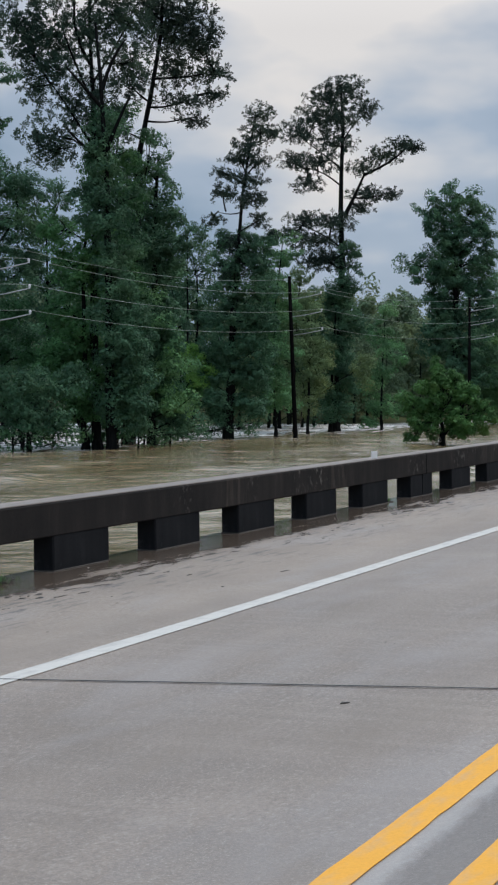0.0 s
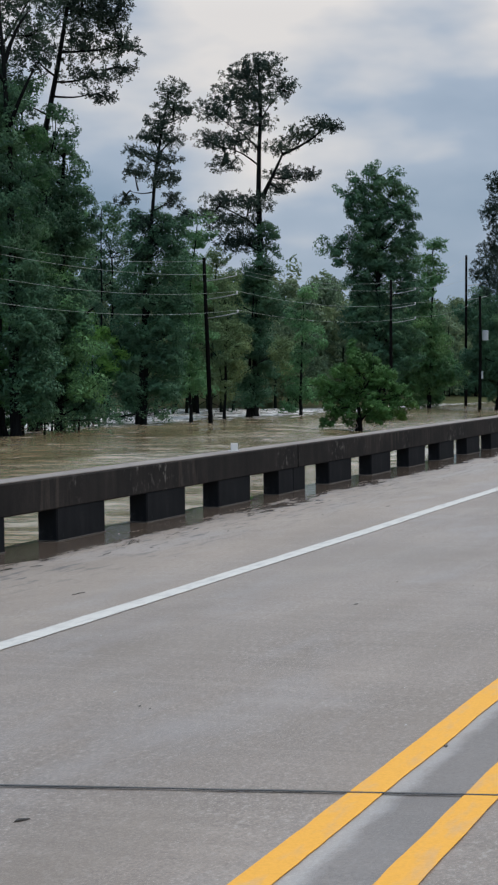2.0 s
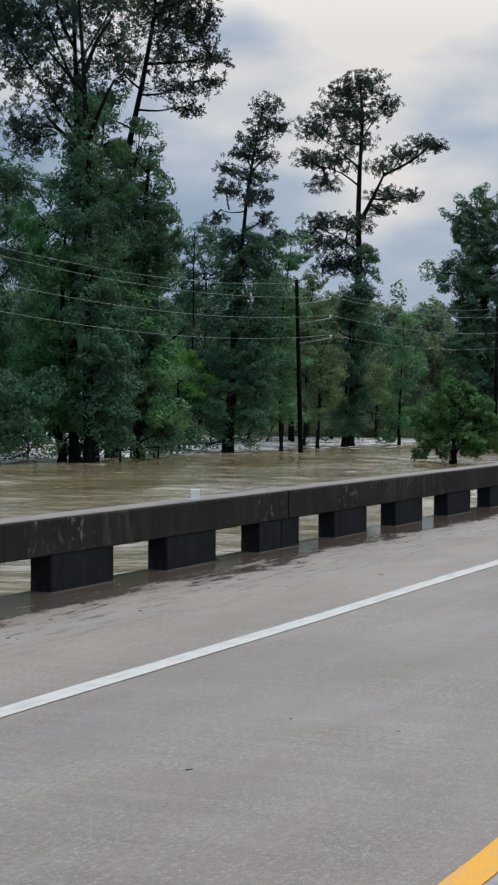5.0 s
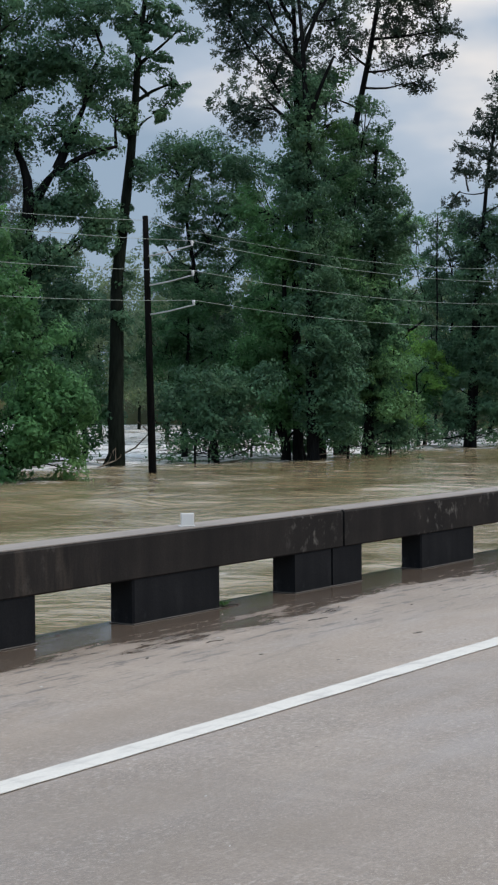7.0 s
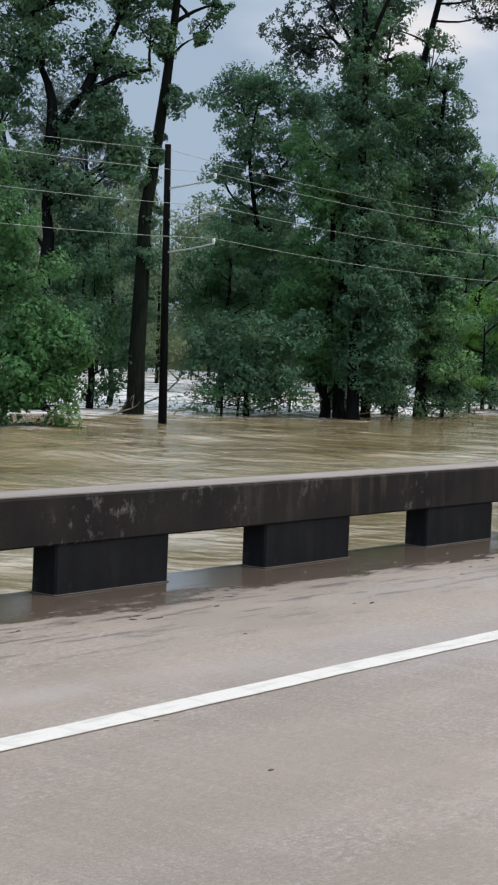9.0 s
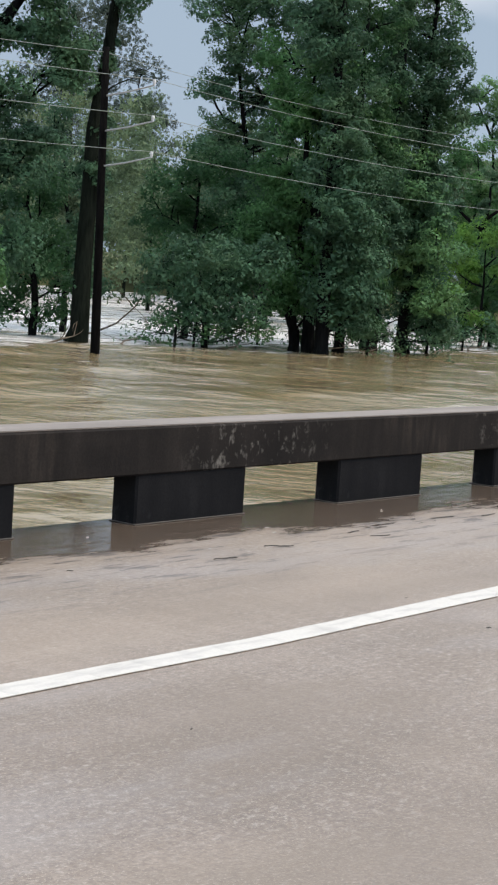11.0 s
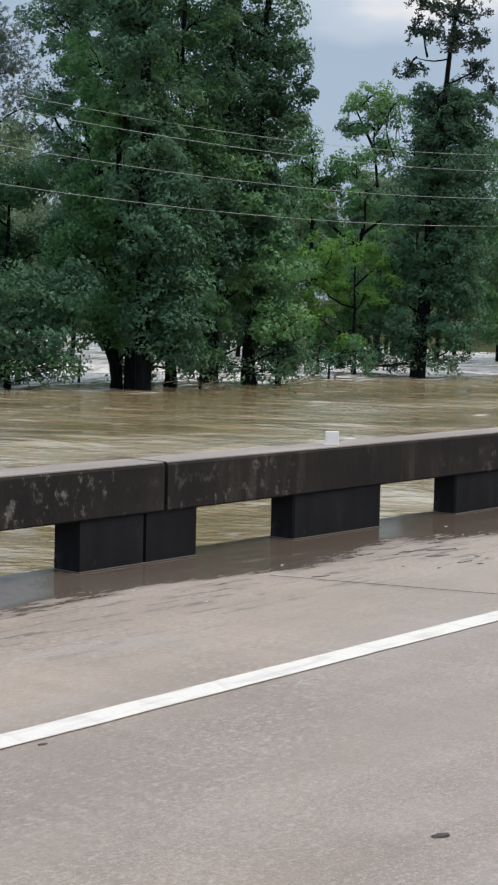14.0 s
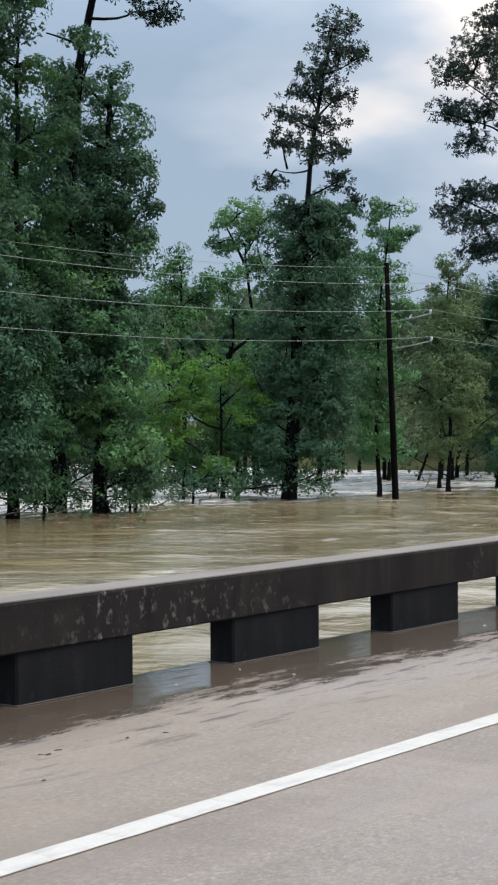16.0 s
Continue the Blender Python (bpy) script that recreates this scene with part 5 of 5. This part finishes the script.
for k, (base, turn, blobs) in enumerate((
        ((78.8, 46.0), 39.7, [(-0.81, 0.83, 0.6, 0.51), (0.68, 1.31, 0.92, 0.69), (1.83, 0.98, 0.69, 0.51), (1.15, 0.51, 0.83, 0.32)]),
        ((86.9, 47.5), 36.7, [(-0.89, 0.59, 0.76, 0.41), (0.25, 0.86, 0.86, 0.56), (1.52, 0.75, 0.86, 0.51), (1.0, 1.63, 1.02, 0.56)]),
        ((93.5, 47.0), 33.8, [(-0.83, 1.13, 1.08, 0.9), (0.79, 1.29, 1.22, 0.9), (1.74, 0.63, 0.7, 0.59), (-1.66, 2.47, 1.08, 1.0), (0.23, 2.5, 1.35, 1.0)]),
        ((63.2, 46.0), 44.3, [(-0.66, 0.62, 0.76, 0.45), (0.79, 1.02, 0.97, 0.66), (2.06, 0.88, 0.85, 0.58), (3.33, 0.85, 0.63, 0.5)]),
        ((70.4, 47.6), 32.6, [(-2.54, 1.36, 1.2, 0.8), (-4.0, 0.78, 1.1, 0.6), (-1.0, 0.8, 0.9, 0.6)]))):
    tree('leafy green shrub with bare twigs standing in the flood', 'shrub', base, turn, [(0.0, -0.1), (0.02, 0.6), (0.05, 1.1)], 0.06, blobs, 'rich' if k > 2 else 'dark',
         name='shrub', seed=70 + k, thick=1.0, tips=6, clump=0.5, leaf_size=0.16, per=38)


def far_woods(name, label, rows, leaf, size, seed):
    """Woods too far off to count: rows of (x, y, height, half width) with loose crowns."""
    rng = np.random.default_rng(seed)
    verts, faces, off, tubes = [], [], 0, []
    for x, y, h, half in rows:
        z0 = WATER + max(0.0, min(2.0, (y - shoreline(x)) * 0.09))
        for k in range(int(6 + h / 2)):
            s = rng.uniform(0.24, 1.0)
            ru = half * rng.uniform(0.5, 0.9) * (1.15 - 0.6 * s)
            cx, cy, cz = x + rng.normal(0, half * 0.5), y + rng.normal(0, half * 0.4), z0 + h * s
            cs = fill((cx, cy, min(cz, z0 + h - ru * 0.6), ru, ru, ru * 0.9), rng, int(4 + 1.1 * ru * ru), 2.2)
            v, f = leaf_cloud(cs, rng, 60, rng.uniform(0.7, 1.2, len(cs)), size, size * 0.65)
            verts.append(v)
            faces.append(f + off)
            off += len(v)
        lean = rng.normal(0, 0.5, 2)
        tubes.append(tube([(x, y, z0 - 0.6), (x + lean[0] * 0.5, y + lean[1] * 0.5, z0 + h * 0.5), (x + lean[0], y + lean[1], z0 + h * 0.95)], 0.16, 0.03, 6))
    thing = tagged(new(name), label, "woods", kind="stuff")
    shell("foliage", np.concatenate(verts), np.concatenate(faces), LEAF[leaf], thing)
    v, f = joined(tubes)
    shell("trunks", v, f, GREYBARK, thing)
    return thing


wr = np.random.default_rng(11)
near_rows = []
for x in np.arange(76, 134, 3.0):
    near_rows.append((x + wr.uniform(-1, 1), 70 + wr.uniform(-5, 5) if x > 90 else 80 + wr.uniform(-6, 6), wr.uniform(9, 13.5), wr.uniform(2.4, 3.8)))
    near_rows.append((x + wr.uniform(-1, 1), 94 + wr.uniform(-8, 10), wr.uniform(11, 16), wr.uniform(2.6, 4.2)))
for x in np.arange(118, 152, 3.0):
    near_rows.append((x, min(58.0, shoreline(x)) - 1 + wr.uniform(-3, 5), wr.uniform(8, 11), wr.uniform(2.4, 3.6)))
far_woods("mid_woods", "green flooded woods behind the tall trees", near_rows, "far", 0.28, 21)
back_rows = []
for x in np.arange(100, 330, 5.0):
    for k in range(2):
        y = shoreline(x) + 8 + k * 12 + wr.uniform(-4, 4)
        back_rows.append((x + wr.uniform(-2, 2), y, wr.uniform(9, 14), wr.uniform(3.2, 5.2)))
far_woods("far_woods", "green spring woods along the far bank, paled by painted haze", back_rows, "far", 0.46, 22)


# ---- small things on the bridge ----
def reflector(x):
    thing = tagged(new("rail_reflector"), "white plastic reflector plate on the concrete rail top", "reflector", group="reflectors on the rail")
    thing.matrix_world = ROAD @ pose(x, EDGE + bend(x) + 0.13, 0.687, 0, 0, -35)
    bm = bmesh.new()
    block(bm, (-0.056, -0.008, 0.004), (0.056, 0.008, 0.108))
    bmesh.ops.bevel(bm, geom=list(bm.edges), offset=0.004, segments=1, affect="EDGES")
    part("plate", bm, CAPWHITE, thing)
    bm = bmesh.new()
    block(bm, (-0.062, -0.012, 0.0), (0.062, 0.06, 0.008))
    bmesh.ops.bevel(bm, geom=list(bm.edges), offset=0.002, segments=1, affect="EDGES")
    part("foot_flange", bm, CAPWHITE, thing)


for x in (8.82, 32.23, 55.7):
    reflector(x)


def road_marker(x, y, turn):
    """A raised pavement marker: a low wedge-sided block with a lens on two faces."""
    thing = tagged(new("road_marker"), "small raised yellow road marker with amber lenses", "road marker", group="markers on the centre line")
    thing.matrix_world = ROAD @ pose(x, y + bend(x), 0.001, 0, 0, turn)
    bm = bmesh.new()
    v = block(bm, (-0.05, -0.05, 0.0), (0.05, 0.05, 0.018))
    for c in v:
        if c.co.z > 0.01:
            c.co.x *= 0.45
            c.co.y *= 0.85
    bmesh.ops.bevel(bm, geom=list(bm.edges), offset=0.003, segments=1, affect="EDGES")
    part("body", bm, MARKER, thing)
    # dark disc serves as the marker's pad and its painted shadow
    bm = bmesh.new()
    bmesh.ops.create_cone(bm, cap_ends=True, segments=14, radius1=0.085, radius2=0.075, depth=0.003, matrix=Matrix.Translation((0.0, 0.0, 0.0012)))
    for v in bm.verts:
        v.co.x *= 1.15 + 0.1 * math.sin(v.co.y * 90)
    part("pad_and_shadow", bm, GROUT, thing, "dark bitumen pad under the marker, standing for its shadow too")
    for s in (-1, 1):
        bm = bmesh.new()
        q = [(s * 0.047, -0.04, 0.003), (s * 0.047, 0.04, 0.003), (s * 0.027, 0.036, 0.0155), (s * 0.027, -0.036, 0.0155)]
        lo = [bm.verts.new(p) for p in q]
        hi = [bm.verts.new((p[0] + s * 0.0025, p[1], p[2] + 0.002)) for p in q]
        bm.faces.new(lo)
        bm.faces.new(hi)
        for k in range(4):
            bm.faces.new((lo[k], lo[(k + 1) % 4], hi[(k + 1) % 4], hi[k]))
        bmesh.ops.recalc_face_normals(bm, faces=bm.faces)
        part("lens", bm, AMBER, thing, "amber reflecting lens")
    return thing


for x in (-4.16, -3.55, 20.0, 20.6):
    road_marker(x, 1.575, 4)


def deck_joint(x, lean, y0, y1, width, material, label):
    """A dark slot across the deck, a little wavy, on a skew."""
    rng = np.random.default_rng(int(abs(x) * 10))
    bm = bmesh.new()
    rows = []
    for y in np.linspace(y0, y1, 60):
        cx = x + lean * (y - 5.28) + rng.normal(0, width * 0.12)
        w = width * rng.uniform(0.75, 1.2) / 2
        rows.append([bm.verts.new((cx - w, y, 0.0065)), bm.verts.new((cx + w, y, 0.0065)), bm.verts.new((cx + w, y, 0.009)), bm.verts.new((cx - w, y, 0.009))])
    for a, b in zip(rows, rows[1:]):
        for k in range(4):
            bm.faces.new((a[k], a[(k + 1) % 4], b[(k + 1) % 4], b[k]))
    bmesh.ops.recalc_face_normals(bm, faces=bm.faces)
    ob = part("deck_joint", bm, material)
    ob.matrix_world = ROAD
    return tagged(ob, label, "deck joint", kind="structure")


deck_joint(-7.03, -0.229, -6.3, 8.0, 0.021, SEAL, "dark sealed joint running askew across the deck")
deck_joint(30.66, -0.31, 3.2, 7.2, 0.006, GROUT, "thin dark crack across the wet shoulder and lane")


def scrap(name, label, spots, material, size, group, seed):
    """Loose litter on the deck: flat ragged flakes, each a thing of its own."""
    rng = np.random.default_rng(seed)
    for x, y, s in spots:
        bm = bmesh.new()
        n = 7
        ring = [(math.cos(2 * math.pi * k / n) * size * s * rng.uniform(0.7, 1.3), math.sin(2 * math.pi * k / n) * size * s * 0.35 * rng.uniform(0.6, 1.4)) for k in range(n)]
        lo = [bm.verts.new((a, b, 0.0)) for a, b in ring]
        hi = [bm.verts.new((a * 0.8, b * 0.8, size * s * rng.uniform(0.08, 0.2))) for a, b in ring]
        bm.faces.new(lo[::-1])
        bm.faces.new(hi)
        for k in range(n):
            bm.faces.new((lo[k], lo[(k + 1) % n], hi[(k + 1) % n], hi[k]))
        ob = part(name, bm, material)
        ob.matrix_world = ROAD @ pose(x, y + bend(x), 0.001, 0, 0, rng.uniform(-40, 20))
        tagged(ob, label, "litter", group=group)


lr = np.random.default_rng(5)
scrap("leaf_scrap", "dark wet leaf scrap lying on the deck", [(-7.08, 2.99, 1.15), (-5.25, 1.74, 0.8), (22.1, 6.16, 0.6), (23.6, 6.5, 0.8), (9.04, 6.72, 0.6), (-2.0, 5.95, 0.8), (9.9, 4.2, 0.6), (18.9, 4.7, 0.6), (31.6, 6.4, 0.8), (14.2, 6.5, 1.0), (-0.6, 3.6, 0.7), (28.7, 3.2, 0.7), (26.0, 3.26, 1.3), (25.95, 5.11, 0.7)]
      + [(lr.uniform(-6, 40), lr.uniform(6.3, 7.6), lr.uniform(0.3, 0.9)) for _ in range(70)]
      + [(lr.normal(-2.95, 0.35), lr.normal(7.25, 0.1), lr.uniform(0.5, 1.6)) for _ in range(16)]
      + [(lr.uniform(-8, 40), lr.uniform(1.9, 6.3), lr.uniform(0.2, 0.5)) for _ in range(40)], DEBRIS, 0.034, "litter on the deck", 7)
scrap("leaf_scrap", "dark wet leaf scrap caught below the rail", [(lr.uniform(-4, 42), lr.normal(8.24, 0.045), lr.uniform(0.3, 1.1)) for _ in range(130)], DEBRIS, 0.03, "litter on the deck", 9)
scrap("gravel_chip", "pale gravel chip lying on the wet shoulder", [(lr.uniform(-4, 40), lr.uniform(6.6, 7.9), lr.uniform(0.5, 1.2)) for _ in range(70)]
      + [(lr.uniform(-8, 34), lr.uniform(0.5, 4.8), lr.uniform(0.3, 0.8)) for _ in range(60)], CHIP, 0.014, "gravel on the deck", 8)


def strand(x, y, length, seed):
    """A dark strand of wet leaves and twigs that the water left on the shoulder."""
    rng = np.random.default_rng(seed)
    n = 13
    mid, lo, hi = 0.0, [], []
    bm = bmesh.new()
    for i in range(n):
        s = i / (n - 1)
        mid += rng.normal(0, length * 0.03)
        w = (0.002 + 0.034 * length * math.sin(math.pi * s) ** 0.7) * rng.uniform(0.3, 1.6)
        px = (s - 0.5) * length
        lo.append([bm.verts.new((px, mid - w, 0.0)), bm.verts.new((px, mid + w, 0.0))])
        hi.append([bm.verts.new((px, mid - w * 0.6, 0.002 + 0.003 * rng.uniform(0.3, 1))), bm.verts.new((px, mid + w * 0.6, 0.002 + 0.003 * rng.uniform(0.3, 1)))])
    for i in range(n - 1):
        bm.faces.new((hi[i][0], hi[i + 1][0], hi[i + 1][1], hi[i][1]))
        bm.faces.new((lo[i][0], lo[i + 1][0], hi[i + 1][0], hi[i][0]))
        bm.faces.new((lo[i][1], hi[i][1], hi[i + 1][1], lo[i + 1][1]))
        bm.faces.new((lo[i][0], lo[i][1], lo[i + 1][1], lo[i + 1][0]))
    for i, flip in ((0, False), (n - 1, True)):
        f = (lo[i][0], hi[i][0], hi[i][1], lo[i][1])
        bm.faces.new(f[::-1] if flip else f)
    bmesh.ops.recalc_face_normals(bm, faces=bm.faces)
    ob = part("leaf_strand", bm, DEBRIS)
    ob.matrix_world = ROAD @ pose(x, y + bend(x), 0.001, 0, 0, rng.normal(-4, 9))
    return tagged(ob, "dark strand of wet leaves and twigs washed onto the shoulder", "litter", group="litter on the deck")


for k, (x, y, length) in enumerate(((-2.6, 7.15, 0.24), (-2.2, 7.05, 0.2), (-1.3, 7.06, 0.22), (-1.0, 6.98, 0.16), (-1.2, 6.64, 0.13), (1.1, 7.15, 0.17),
                                    (2.3, 6.99, 0.24), (-3.1, 6.98, 0.2), (-2.8, 6.92, 0.15), (-0.6, 5.92, 0.17), (8.5, 7.15, 0.26), (8.9, 6.97, 0.24),
                                    (7.5, 6.98, 0.18), (8.6, 5.95, 0.1), (12.5, 7.02, 0.15), (20.0, 6.96, 0.22), (21.0, 7.08, 0.16), (21.05, 6.88, 0.18),
                                    (19.3, 6.83, 0.2), (22.3, 7.16, 0.26), (22.8, 7.04, 0.24), (24.0, 7.23, 0.12), (17.3, 3.47, 0.12), (25.8, 7.6, 0.2),
                                    (26.6, 6.71, 0.2), (24.5, 7.07, 0.18), (30.3, 6.85, 0.15), (32.0, 6.99, 0.3), (31.7, 6.81, 0.22), (31.6, 6.53, 0.16))):
    strand(x, y, length, 300 + k)


# ---- drift in the water ----
def drift(label, at, pts, r):
    rng = np.random.default_rng(int(at[0] * 7))
    main = [np.array(p, float) for p in pts]
    tubes = [tube(main, r, r * 0.3, 7)]
    for k in range(5):
        s = main[int(rng.integers(1, len(main)))]
        tubes.append(tube(bow(s, s + rng.normal(0, 0.5, 3) + (0, 0, 0.3), rng, 0.1, 4), r * 0.35, r * 0.1, 5))
    v, f = joined(tubes)
    ob = shell("driftwood", v, f, TWIG)
    ob.matrix_world = pose(at[0], at[1], WATER)
    return tagged(ob, label, "driftwood", group="drift in the flood")


drift("bare fallen branch arching out of the flood", (63.0, 50.2), [(-0.6, 0.9, 0.0), (0.3, 0.4, 0.15), (1.1, -0.1, 0.6), (1.7, -0.5, 1.3), (2.1, -0.7, 2.0)], 0.06)
for k, (x, y) in enumerate(((58.0, 47.2), (61.5, 46.8), (66.5, 45.6), (72.0, 44.6), (75.0, 44.5), (83.0, 46.2), (87.5, 47.0), (104.0, 46.5), (86.2, 29.7))):
    rr = np.random.default_rng(40 + k)
    drift("bundle of bare drift twigs caught at the waterline", (x, y), [(-1.0, rr.normal(0, .3), -0.05), (-0.3, rr.normal(0, .3), 0.12), (0.5, rr.normal(0, .3), 0.25), (1.1, rr.normal(0, .3), 0.5 + rr.uniform(0, .4))], 0.045)


# ---- weeds along the rail ----
def weed_tuft(x, y, spread, height, seed):
    """A tuft of grass blades and twigs washed up against the rail."""
    rng = np.random.default_rng(seed)
    thing = tagged(new("weed_tuft"), "green weed tuft washed up against the rail", "weed", group="weeds along the rail")
    thing.matrix_world = ROAD @ pose(x, y + bend(x), 0.0)
    verts, faces = [], []
    for k in range(90):
        a = rng.uniform(0, 6.28)
        foot = np.array((rng.normal(0, spread), rng.normal(0, spread * 0.35), 0.0))
        tip = foot + np.array((math.cos(a), math.sin(a) * 0.6, 0)) * rng.uniform(0.02, 0.09) + (0, 0, height * rng.uniform(0.4, 1.1))
        side = np.array((-math.sin(a), math.cos(a), 0)) * 0.004
        mid = foot * 0.45 + tip * 0.55 + (0, 0, height * 0.18)
        n = len(verts)
        verts += [foot - side, foot + side, mid + side, mid - side, tip]
        faces += [(n, n + 1, n + 2), (n, n + 2, n + 3), (n + 3, n + 2, n + 4)]
    shell("blades", verts, faces, LEAF["bush"], thing)
    tubes = []
    for k in range(9):
        c = np.array((rng.normal(0, spread * 1.3), rng.normal(0, spread * 0.5), 0.012))
        d = np.array((rng.normal(0, 0.12), rng.normal(0, 0.05), rng.uniform(0, 0.03)))
        tubes.append(tube([c - d, c + (0, 0, 0.008), c + d], 0.006, 0.003, 5))
    v, f = joined(tubes)
    shell("twigs", v, f, DEBRIS, thing, "dark wet twigs")


weed_tuft(-2.5, 8.0, 0.12, 0.09, 61)
weed_tuft(9.18, 8.08, 0.05, 0.055, 62)
weed_tuft(41.35, 8.25, 0.06, 0.06, 63)
